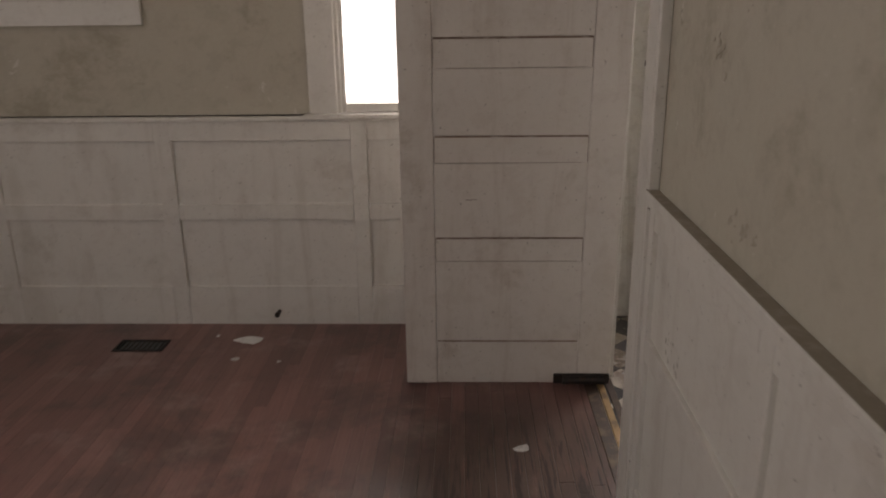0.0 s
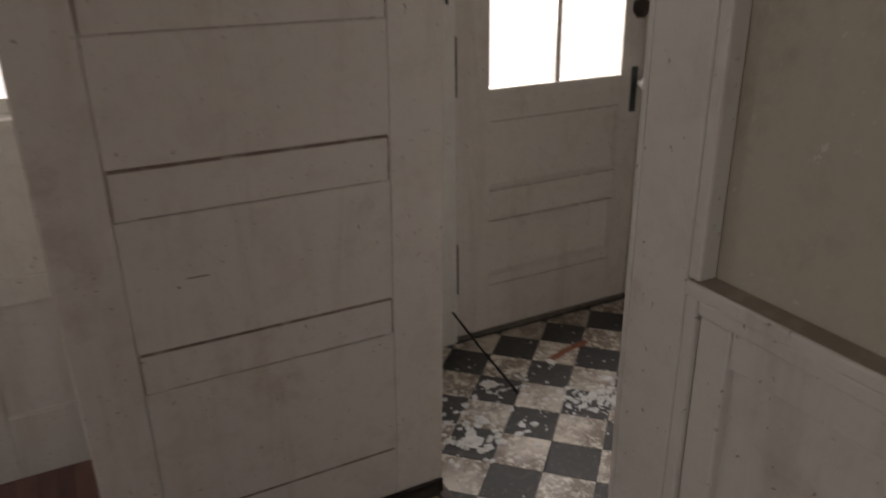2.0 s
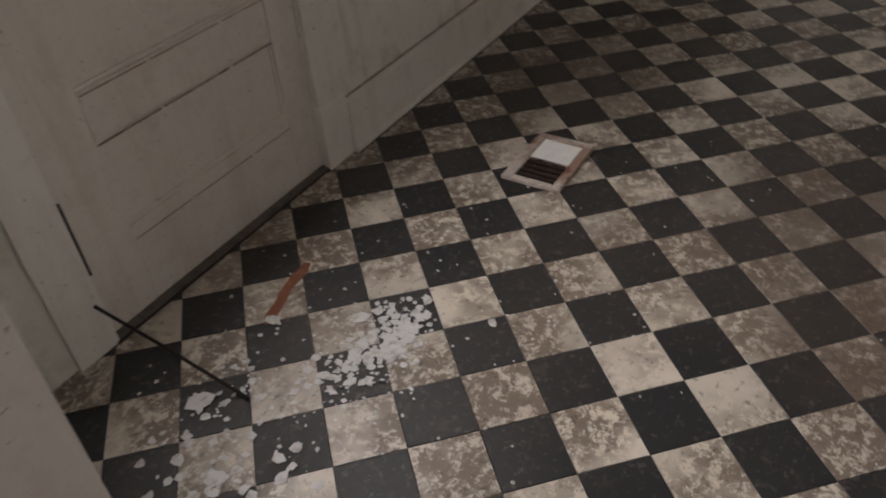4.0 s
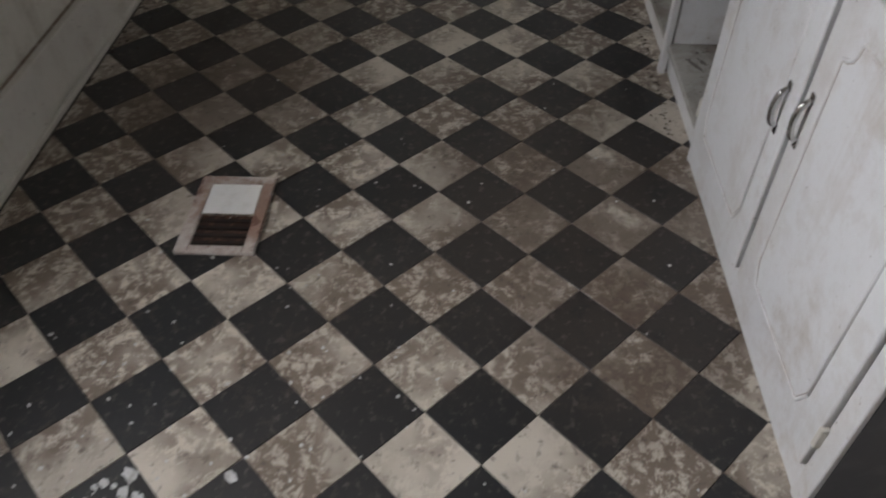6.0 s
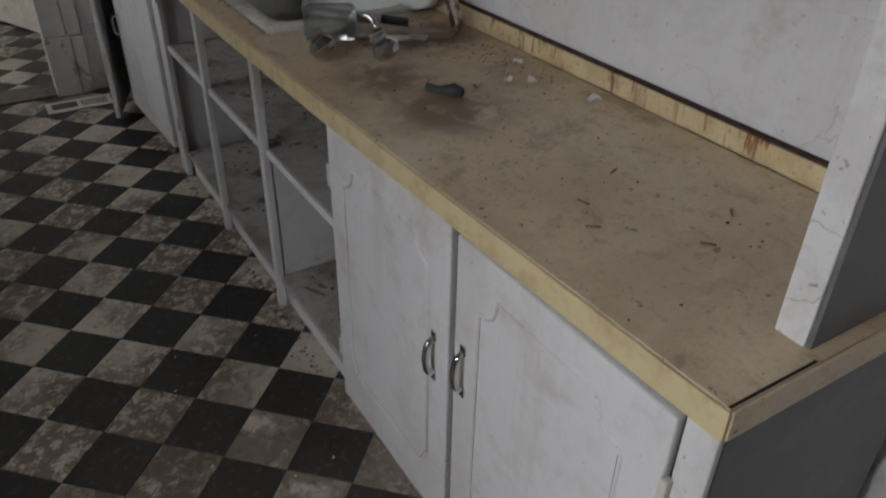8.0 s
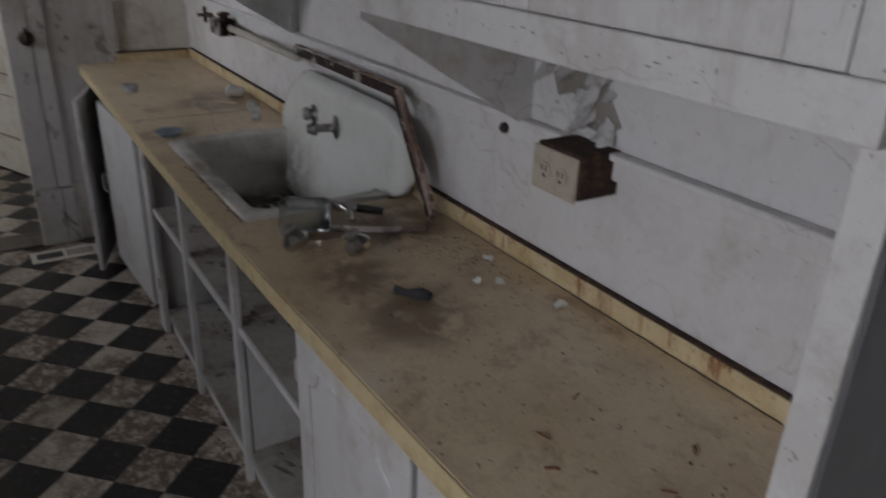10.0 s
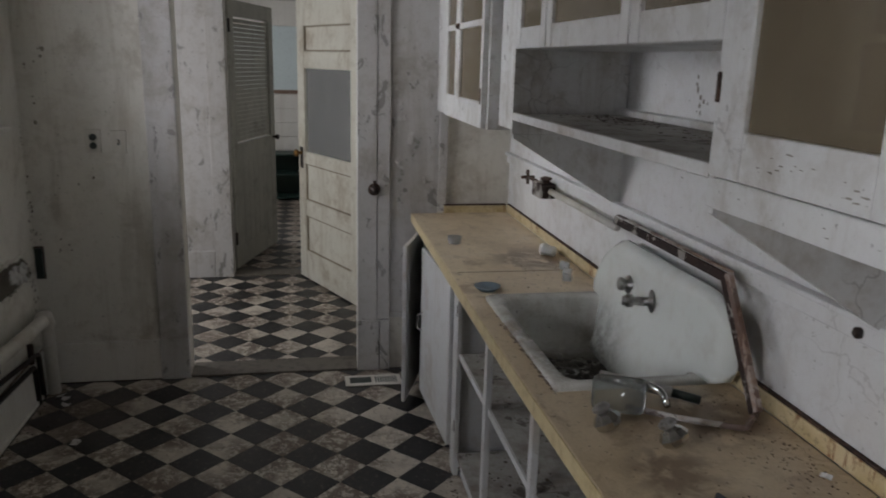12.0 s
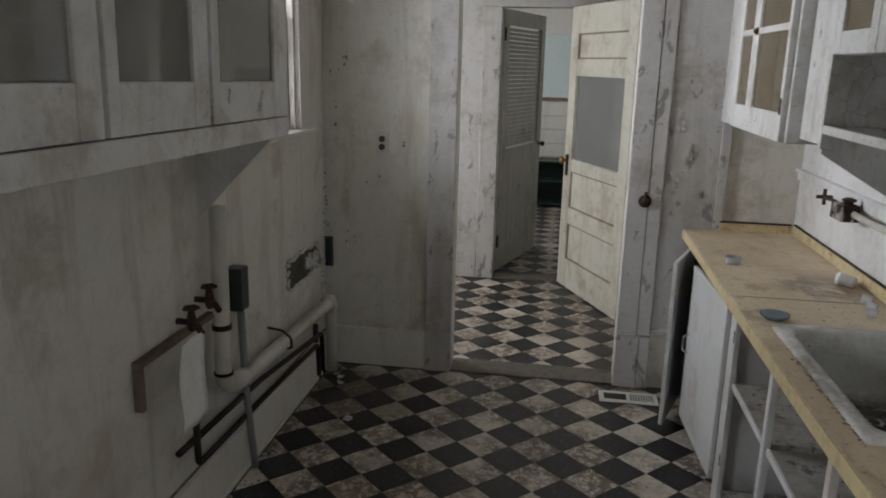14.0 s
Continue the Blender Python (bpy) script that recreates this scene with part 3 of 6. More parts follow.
# ---- room: panelling ----
def panelling(name, axis, spans, face, back, rows, top_z, label):
    """Framed wainscot: a sunken board with stiles and rails proud of it."""
    top = structure(new(name), label, "panelling")

    def put(nm, a0, a1, d0, d1, z0, z1, bev):
        d = (a0, a1, min(d0, d1), max(d0, d1), z0, z1) if axis == "x" else (min(d0, d1), max(d0, d1), a0, a1, z0, z1)
        box(nm, d, white_trim, top, bev=bev)
    lo, hi = spans[0][0], spans[-1][1]
    sunk = face + (back - face) * 0.62
    edges = [lo] + [v for s in spans for v in s][1:-1] + [hi]
    for a, c in spans:
        z = 0.0
        for r0, r1 in rows:
            put("panel", a - 0.005, c + 0.005, sunk, back, r0 - 0.005, r1 + 0.005, 0)
            put("rail", a + 0.0005, c - 0.0005, face, back, z, r0, 0.003)
            z = r1
        put("rail", a + 0.0005, c - 0.0005, face, back, z, top_z, 0.003)
    for (a, c), (d, e) in zip(spans, spans[1:]):
        put("stile", c, d, face, back, 0, top_z, 0.003)
    return top


ROWS_N = ((0.22, 0.59), (0.675, 1.005))
panelling("panelling_north", "x", [(-3.45, -2.52), (-2.44, -1.60), (-1.515, -0.597), (-0.517, 0.48)], 3.765, 3.79, ROWS_N, 1.105, "white painted panelled wainscot, scuffed")
panelling("panelling_east", "y", [(-1.9, -0.55), (-0.47, 0.30), (0.38, 1.15), (1.215, 1.99)], 0.498, 0.52, ((0.22, 0.66), (0.73, 1.05)), 1.125, "white painted panelled wainscot, scuffed")
casing("trim_cap_north", [(-3.45, 0.487, 3.750, 3.79, 1.105, 1.128)], white_trim, "white painted wainscot cap rail")
casing("trim_cap_east", [(0.484, 0.52, -2.0, 2.065, 1.128, 1.150), (0.490, 0.52, -2.0, 2.044, 1.105, 1.1275)], white_trim, "white painted wainscot cap rail with dusty top")
casing("trim_wall_corner", [(0.497, 0.52, 1.9905, 2.044, 0.0, 1.104)], white_trim, "white painted end stile of the panelling")
casing("trim_doorway_room", [(0.488, 0.52, 2.0665, 2.172, 0.0, 2.1), (0.489, 0.52, 2.045, 2.066, 0.0, 1.127), (0.489, 0.52, 2.045, 2.066, 1.1505, 2.1), (0.488, 0.52, 3.158, 3.29, 0.0, 2.1), (0.486, 0.52, 2.03, 3.31, 2.1, 2.24)], white_trim, "white painted door casing")
casing("trim_doorway_lining", [(0.489, 0.645, 2.1725, 2.185, 0.0, 2.1), (0.489, 0.645, 3.148, 3.1575, 0.0, 2.1), (0.521, 0.639, 2.185, 3.148, 2.08, 2.099)], white_trim, "white painted door lining")
casing("trim_doorway_kitchen", [(0.64, 0.662, 2.04, 2.172, 0.0, 2.1), (0.64, 0.662, 3.158, 3.29, 0.0, 2.1), (0.64, 0.664, 2.02, 3.31, 2.1, 2.24)], white_trim, "white painted door casing")
# Dark strips paint the shadow line along the plaster's edge.
casing("trim_plaster_shadow", [(-0.784, -0.776, 3.784, 3.79, 1.128, 2.6), (-3.4, -0.776, 3.784, 3.79, 1.128, 1.134)], shadow_gap, "dark strips standing in for the shadow line at the plaster edge")
casing("trim_cap_dust", [(0.486, 0.5195, -1.99, 2.06, 1.1502, 1.1514)], plain("grey_brown_dust", (0.3, 0.26, 0.21), 0.95, spots=(0.4, 0.35, 0.3), amount=0.6), "dust lying on the cap rail")


def sash_window(name, x0, x1, z0, z1, y_in, meet, label, cas=0.135):
    """A sash window in a wall that faces -y."""
    top = structure(new(name), label, "window")
    f = part("window_frame", bx(B(), x0 - cas, x0 + 0.004, y_in - 0.022, y_in + 0.002, z0 - 0.02, z1 + cas, 0.004), white_trim, top)
    part("window_frame", bx(B(), x1 - 0.004, x1 + cas, y_in - 0.022, y_in + 0.002, z0 - 0.02, z1 + cas, 0.004), white_trim, top)
    part("window_frame", bx(B(), x0 + 0.0045, x1 - 0.0045, y_in - 0.021, y_in + 0.002, z1 - 0.004, z1 + cas, 0.004), white_trim, top)
    part("window_sill", bx(B(), x0 - cas - 0.03, x1 + cas + 0.03, y_in - 0.05, y_in + 0.10, z0 - 0.022, z0 + 0.003, 0.005), white_trim, top)
    for a, c, d in ((x0, x0 + 0.022, 0), (x1 - 0.022, x1, 0)):
        part("window_stop", bx(B(), a, c, y_in + 0.003, y_in + 0.03, z0 + 0.003, z1, 0.003), white_trim, top)
    for lo, hi, yy in ((z0 + 0.004, meet + 0.02, y_in + 0.035), (meet - 0.02, z1, y_in + 0.075)):
        for a, c in ((x0 + 0.001, x0 + 0.042), (x1 - 0.042, x1 - 0.001)):
            part("sash_stile", bx(B(), a, c, yy, yy + 0.035, lo, hi, 0.003), white_trim, top)
        part("sash_rail", bx(B(), x0 + 0.043, x1 - 0.043, yy, yy + 0.035, lo, lo + 0.042, 0.003), white_trim, top)
        part("sash_rail", bx(B(), x0 + 0.043, x1 - 0.043, yy, yy + 0.035, hi - 0.04, hi, 0.003), white_trim, top)
        g = part("pane", bx(B(), x0 + 0.043, x1 - 0.043, yy + 0.016, yy + 0.019, lo + 0.042, hi - 0.04), pane_glass, top, "old window glass")
        g.visible_shadow = False
    return top


sash_window("window_1", -0.66, 0.10, 1.135, 2.25, 3.79, 1.74, "white painted sash window beside the swing door")
sash_window("window_2", -2.6, -1.72, 1.80, 2.45, 3.79, 2.12, "small high window with white trim")
casing("trim_window_apron", [(-2.75, -1.585, 3.764, 3.79, 1.572, 1.777), (-2.75, -1.59, 3.755, 3.79, 1.690, 1.720)], white_trim, "white painted board under the high window")
sash_window("window_3", 4.15, 4.93, 1.35, 2.3, 3.88, 1.85, "white painted sash window above the pipes")

# ---- room: swing door on its floor spring ----
door_pose = pose(-0.285, 3.072, 0.012, 2.6, 0, 0)
swing = tagged(new("swing_door"), "white painted swing door with narrow sunk rails, scuffed, standing open", "door")
swing.empty_display_size = 0.05
box("stile", (0, 0.137, 0, 0.036, 0, 2.03), white_door, swing, bev=0.004)
box("stile", (0.764, 0.910, 0, 0.036, 0, 2.03), white_door, swing, bev=0.004)
grime_shade_line = plain("joint_dirt_and_shade", (0.21, 0.15, 0.115), 0.9, spots=(0.46, 0.41, 0.36), amount=0.95, scale=24)
rails = ((0.0, 0.215), (0.59, 0.70), (1.02, 1.135), (1.40, 1.52), (1.90, 2.03))
for lo, hi in rails:
    box("rail", (0.1376, 0.7634, 0.0055, 0.030, lo + 0.0004, hi - 0.0004), white_door, swing, bev=0.002)
for (_, lo), (hi, _) in zip(rails, rails[1:]):
    box("panel", (0.1374, 0.7636, 0.0008, 0.0352, lo, hi), white_door, swing, bev=0.0025)
dirt = B()
# Thick upper lines mix ledge dirt with painted shade of each recess.
for lo, hi in rails[:4]:
    bx(dirt, 0.142, 0.760, 0.0030, 0.0056, hi - 0.0085, hi - 0.0006, 0.0008)
    if lo > 0:
        bx(dirt, 0.19, 0.74, 0.0046, 0.0056, lo + 0.001, lo + 0.0025)
        for q in (0.1385, 0.7605):
            bx(dirt, q, q + 0.0022, 0.0046, 0.0056, lo + 0.003, hi - 0.006)
part("joint_lines", dirt, grime_shade_line, swing, "dirt and painted shade along the rails")
bm = bx(B(), 0.66, 0.909, -0.012, 0.0, 0.004, 0.052, 0.004)
cyl(bm, (0.70, -0.02, 0.028), (0.885, -0.02, 0.028), 0.019)
add_local("spring_hinge", bm, iron, swing, None, "rusty black floor spring hinge")
bm = bx(B(), 0.9105, 0.914, 0.008, 0.028, 0.3, 1.9, 0.001)
add_local("edge_strip", bm, white_trim, swing, None)
bm = bx(B(), 0.265, 0.315, -0.0006, 0.0005, 0.865, 0.868)
add_local("scratch", bm, grime_shade_line, swing, None, "short dark scratch")
swing.matrix_basis = door_pose


def grille(name, x0, x1, y0, y1, z, n, frame_m, slat_m, label, along="x"):
    top = thing(name, ((x0 + x1) / 2, (y0 + y1) / 2, z), label, "vent")
    e = 0.014
    for d in ((x0, x1, y0, y0 + e), (x0, x1, y1 - e, y1), (x0, x0 + e, y0 + e, y1 - e), (x1 - e, x1, y0 + e, y1 - e)):
        box("frame", (*d, z, z + 0.006), frame_m, top, bev=0.0015)
    box("duct", (x0 + e, x1 - e, y0 + e, y1 - e, z + 0.0002, z + 0.001), black_paint, top, bev=0)
    for k in range(n):
        f = (k + 0.5) / n
        if along == "x":
            yy = y0 + e + (y1 - y0 - 2 * e) * f
            box("slat", (x0 + e, x1 - e, yy - 0.0018, yy + 0.0018, z + 0.001, z + 0.005), slat_m, top, bev=0)
        else:
            xx = x0 + e + (x1 - x0 - 2 * e) * f
            box("slat", (xx - 0.0018, xx + 0.0018, y0 + e, y1 - e, z + 0.001, z + 0.005), slat_m, top, bev=0)
    return top


grille("floor_vent", -1.81, -1.553, 3.415, 3.55, 0.0, 9, iron, iron, "dark iron floor vent grille in the boards", "y")


def scrap(name, x, y, z, r, material, label, category, turn=0.0, long=1.0, sides=7, curl=0.006, group=""):
    """A torn flat piece that curls at its rim."""
    bm = B()
    rng = random.Random(int((x * 37 + y * 91 + r * 1000) * 1000))
    ring = []
    for k in range(sides):
        a = math.tau * k / sides
        q = r * rng.uniform(0.7, 1.15)
        u, v = q * math.cos(a) * long, q * math.sin(a)
        ring.append(bm.verts.new((x + u * math.cos(turn) - v * math.sin(turn), y + u * math.sin(turn) + v * math.cos(turn), z + 0.002 + rng.uniform(0, curl))))
    mid = bm.verts.new((x, y, z + 0.002))
    for k in range(sides):
        bm.faces.new((mid, ring[k], ring[(k + 1) % sides]))
    ret = bmesh.ops.extrude_face_region(bm, geom=bm.faces[:])
    for g in ret["geom"]:
        if isinstance(g, bmesh.types.BMVert):
            g.co.z -= 0.0015
    bmesh.ops.recalc_face_normals(bm, faces=bm.faces[:])
    return tagged(part(name, bm, material), label, category, group)


scrap("paper_scrap", -1.14, 3.545, 0, 0.05, paper_white, "torn white paper scrap on the dark boards", "paper", -0.3, 1.7)
scrap("paper_scrap", -1.32, 3.60, 0, 0.012, paper_white, "tiny white paper bit on the boards", "paper")
scrap("paper_scrap", -1.15, 3.33, 0, 0.02, flake_white, "small pale flake on the dark boards", "flake", 0.4, 1.4)
scrap("paper_scrap", -0.93, 3.30, 0, 0.013, flake_white, "small pale flake on the dark boards", "flake")
scrap("paper_scrap", 0.20, 2.55, 0, 0.025, flake_white, "pale plaster flake on the worn boards", "flake", 0.3, 1.5)
bm = lathe(B(), (-1.03, 3.765, 0.075), [(0.012, 0), (0.008, 0.012), (0.008, 0.04), (0.014, 0.042), (0.014, 0.055), (0.006, 0.06)], (0, -1, 0), 12)
tagged(part("door_stop", bm, iron, smooth=True), "small dark door stop on the baseboard", "door stop")

# ---- kitchen: glazed back door ----
glass_door = leaf("door_1", 0.90, 2.03, 0.042, 0.138, [(0.25, 0.50, "panel"), (0.63, 0.90, "panel"), (1.027, 1.37, "glass"), (1.397, 1.74, "glass")], white_door, pose(1.115, 3.888, 0.015),
                  "white painted back door with four panes above panels", "door", None, (0.473,), sides=(0.155, 0.113))
structure(glass_door)
for c in list(glass_door.children):
    if c.name.startswith("pane") and not c.name.startswith("panel"):
        c.data.materials[0] = pane_glass
bm = bx(B(), 0.842, 0.874, -0.006, 0.0, 0.865, 1.055, 0.002)
plate = add_local("lock_plate", bm, black_paint, glass_door, None, "black lock plate")
bm = lathe(B(), (0.885, -0.004, 0.985), [(0.011, 0), (0.009, 0.022), (0.026, 0.03), (0.03, 0.045), (0.024, 0.06), (0.008, 0.066)], (0, -1, 0), 20)
add_local("knob", bm, plain("porcelain", (0.7, 0.69, 0.66), 0.15), glass_door, None, "white porcelain knob", True)
for z in (0.20, 1.01):
    bm = bx(B(), 0.002, 0.012, -0.006, 0.0, z, z + 0.22, 0.002)
    add_local("hinge", bm, iron, glass_door, None, "dark iron hinge")
casing("trim_back_door", [(0.985, 1.11, 3.862, 3.882, 0.0, 2.06), (2.02, 2.145, 3.862, 3.882, 0.23, 2.06), (2.018, 2.15, 3.852, 3.882, 0.0, 0.23), (0.985, 2.145, 3.860, 3.882, 2.06, 2.2)], white_trim, "white painted door casing, grimy")
casing("trim_back_door_jamb", [(1.1005, 1.1142, 3.8835, 4.02, 0.0125, 2.059), (2.0158, 2.0295, 3.8835, 4.02, 0.0125, 2.059), (1.1145, 2.0155, 3.8835, 4.02, 2.0465, 2.059)], white_trim, "white painted door jamb")
lines = B()
for z in (0.902, 0.622, 0.492, 0.207):
    for a, c in ((0.160, 0.36), (0.372, 0.61), (0.625, 0.785)):
        bx(lines, a, c, -0.0004, 0.003, z - 0.0035, z)
add_local("joint_lines", lines, grime_shade_line, glass_door, None, "dirt caught along the panels")
casing("threshold_back_door", [(1.10, 2.03, 3.865, 4.03, -0.004, 0.012)], threshold_wood, "worn wooden door sill")
strike = thing("lock_box", (1.052, 3.86, 1.389), "small rusted lock keeper on the casing", "lock")
box("body", (1.03, 1.075, 3.845, 3.862, 1.36, 1.415), rust, strike)
box("recess", (1.04, 1.065, 3.843, 3.846, 1.37, 1.405), black_paint, strike, bev=0)
bm = tube(B(), [(0.505, 2.190, 1.80), (0.505, 2.214, 1.74), (0.505, 2.209, 1.58), (0.505, 2.222, 1.52), (0.505, 2.214, 1.485)], 0.005)
lathe(bm, (0.505, 2.215, 1.468), [(0.005, 0), (0.011, 0.008), (0.011, 0.02), (0.004, 0.026)], (0, 0, 1), 10)
bx(bm, 0.495, 0.515, 2.184, 2.190, 1.76, 1.82, 0.002)
tagged(part("door_hook", bm, iron, smooth=True), "black iron hook hanging on the door casing", "hook")

casing("baseboard_north", [(2.151, 5.337, 3.845, 3.88, 0.0, 0.20), (2.151, 5.337, 3.832, 3.845, 0.0, 0.022)], white_trim, "white painted baseboard, dirty along the floor")
# Dark strip paints in the shadow line that the baseboard top lacks.
casing("trim_baseboard_shade", [(2.152, 5.336, 3.868, 3.88, 0.2002, 0.2012)], grime_shade_line, "dark strip standing in for the shadow line on the baseboard top")
# Thin dark strips where baseboards and door sill meet the floor.
casing("trim_floor_gap", [(2.152, 5.30, 3.8265, 3.8315, 0.0005, 0.006), (1.10, 2.02, 3.858, 3.8645, 0.0, 0.008), (5.305, 5.3115, 3.302, 3.83, 0.0, 0.006)], shadow_gap, "thin dark strips along the floor edge")
casing("baseboard_east", [(5.312, 5.337, 3.302, 3.832, 0.0, 0.222)], white_trim, "white painted baseboard")
casing("baseboard_west", [(0.64, 0.66, 3.292, 3.862, 0.0, 0.2)], white_trim, "white painted baseboard")
casing("trim_doorway_hall", [(5.310, 5.338, 3.156, 3.30, 0.225, 2.12), (5.304, 5.338, 3.154, 3.302, 0.0, 0.225), (5.310, 5.338, 2.16, 2.262, 0.295, 2.12), (5.302, 5.338, 2.145, 2.264, 0.0, 0.295), (5.314, 5.338, 2.09, 2.158, 0.295, 2.12), (5.306, 5.338, 2.085, 2.143, 0.0, 0.29), (5.308, 5.338, 2.07, 3.32, 2.12, 2.28)], peeling_paint, "grey white door casing with flaking paint")
casing("trim_corner_post", [(5.312, 5.337, 1.785, 1.83, 0.90, 2.6), (5.325, 5.337, 1.83, 2.085, 0.30, 0.33)], peeling_paint, "narrow flaking trim strip")
casing("wall_patch_east", [(5.331, 5.337, 1.831, 2.084, 0.331, 2.7)], peeling_paint, "wall strip with badly flaking grey paint")
casing("threshold_hall", [(5.315, 5.505, 2.258, 3.158, -0.004, 0.011)], threshold_wood, "worn grey wooden door sill")
casing("threshold_room", [(0.517, 0.573, 2.186, 3.147, -0.004, 0.003), (0.613, 0.648, 2.21, 3.14, -0.004, 0.004)], plain("worn_brown_wood", (0.055, 0.037, 0.027), 0.6, spots=(0.2, 0.135, 0.075), amount=0.7, scale=20), "worn wooden strip between boards and tiles")
casing("threshold_strip", [(0.574, 0.606, 2.186, 3.147, -0.004, 0.0045)], plain("bare_yellow_wood", (0.36, 0.23, 0.10), 0.6, spots=(0.12, 0.075, 0.04), amount=0.8, scale=18), "bare yellow wooden strip at the tile edge")

# ---- kitchen: cabinet over the pipes ----
FRONT_N = 3.56
north_cab = thing("wall_cabinet", (3.0, 3.72, 1.42), "worn white wall cabinet with three glazed doors", "cabinet", "wall cabinets")
box("side_panel", (3.922, 3.945, FRONT_N + 0.022, 3.88, 1.42, 2.5), upper_paint, north_cab)
box("side_panel", (1.95, 1.973, FRONT_N + 0.022, 3.88, 1.42, 2.5), upper_paint, north_cab)
box("bottom_board", (1.974, 3.921, FRONT_N + 0.022, 3.878, 1.455, 1.475), shelf_dirty, north_cab)
box("back_board", (1.974, 3.921, 3.862, 3.879, 1.476, 2.5), upper_paint, north_cab)
for z in (1.745, 2.0, 2.3):
    box("shelf", (1.975, 3.920, FRONT_N + 0.06, 3.860, z, z + 0.018), upper_paint, north_cab)
box("apron", (1.95, 3.945, FRONT_N, FRONT_N + 0.021, 1.42, 1.487), upper_paint, north_cab)
box("top_rail", (1.95, 3.945, FRONT_N, FRONT_N + 0.021, 2.42, 2.52), upper_paint, north_cab)
for a, c in ((2.836, 2.853), (3.322, 3.339), (3.876, 3.944)):
    box("mullion", (a, c, FRONT_N + 0.001, FRONT_N + 0.021, 1.488, 2.419), upper_paint, north_cab)
for a, c in ((1.95, 2.835), (2.854, 3.321), (3.340, 3.875)):
    w = c - a
    d = leaf("cabinet_door", w, 0.925, 0.022, 0.06, [(0.115, 0.86, "glass")], upper_paint, pose(a, FRONT_N - 0.012, 1.492), "worn white cabinet door with one glass pane", "cabinet door", reflection_haze_glass, sides=(0.046 if a > 2 else 0.06, 0.085))
    d.parent = north_cab
    d.matrix_parent_inverse = north_cab.matrix_basis.inverted()
    for k in ("label", "category"):
        if k in d:
            del d[k]


north_cab.matrix_basis = pose(3.0, 3.72, 1.436, 0, 0.95, 0)


def bracket(name, x0, x1, wall_y, front_y, z_low, z_top, label):
    bm = prism(B(), [(wall_y, z_low), (front_y, z_top - 0.012), (front_y, z_top), (wall_y, z_top)], x0, x1, "x")
    return tagged(part(name, bm, upper_paint), label, "bracket", "cabinet brackets")


bracket("cabinet_bracket", 3.872, 3.892, 3.879, 3.572, 1.12, 1.454, "white triangular wooden bracket under the cabinet")
bracket("cabinet_bracket", 2.535, 2.555, 1.437, 1.835, 1.195, 1.452, "white triangular wooden bracket under the cabinet")
bracket("cabinet_bracket", 3.842, 3.862, 1.437, 1.835, 1.20, 1.452, "white triangular wooden bracket under the cabinet")

# ---- kitchen: pipes on the north wall ----
bm = tube(B(), [(3.905, 3.822, 1.165), (3.895, 3.822, 0.475), (4.0, 3.818, 0.44), (5.15, 3.805, 0.405), (5.19, 3.805, 0.36), (5.205, 3.805, 0.0)], 0.031, 16)
white_pipe = thing("waste_pipe", (3.85, 3.815, 0.45), "white painted iron pipe along the wall", "pipe")
part("pipe", bm, pipe_paint, white_pipe, smooth=True)
for a, c in (((3.898, 3.822, 0.70), (3.898, 3.822, 0.72)), ((3.896, 3.822, 0.520), (3.896, 3.822, 0.532))):
    part("clamp", cyl(B(), a, c, 0.036), iron, white_pipe, "black pipe clamp")
part("coupling", cyl(B(), (3.96, 3.820, 0.454), (4.05, 3.816, 0.446), 0.038), pipe_paint, white_pipe, smooth=True)
part("coupling", lathe(B(), (5.165, 3.805, 0.40), [(0.02, -0.04), (0.041, -0.03), (0.041, 0.03), (0.02, 0.04)], (0.5, 0, -1), 18), pipe_paint, white_pipe, smooth=True)
part("strap", tube(B(), [(4.47, 3.875, 0.50), (4.45, 3.80, 0.50), (4.47, 3.768, 0.46), (4.50, 3.775, 0.40), (4.50, 3.83, 0.39)], 0.006, 8), rust, white_pipe, "rusty pipe strap", True)
for pts, lab in (([(3.57, 3.845, 0.36), (4.3, 3.845, 0.325), (5.12, 3.835, 0.245), (5.14, 3.835, 0.0)], "dark iron pipe low along the wall"), ([(3.70, 3.842, 0.43), (3.70, 3.842, 0.25), (4.3, 3.842, 0.235), (5.05, 3.835, 0.205), (5.07, 3.835, 0.0)], "dark iron pipe low along the wall")):
    tagged(part("iron_pipe", tube(B(), pts, 0.0125, 10), iron, smooth=True), lab, "pipe", "dark pipes")
tagged(part("riser_pipe", tube(B(), [(5.10, 3.862, 0.30), (5.10, 3.862, 0.0)], 0.014, 10), rust, smooth=True), "short rusted pipe at the wall corner", "pipe")

outlet_box = thing("range_outlet", (4.1, 3.83, 0.7), "black surface outlet box on a grey conduit", "outlet")
box("body", (4.06, 4.135, 3.812, 3.879, 0.712, 0.885), black_paint, outlet_box, bev=0.006)
part("conduit", tube(B(), [(4.108, 3.84, 0.712), (4.118, 3.835, 0.35), (4.135, 3.815, 0.0)], 0.015, 12), plain("grey_conduit", (0.23, 0.25, 0.25), 0.5), outlet_box, "grey conduit", True)

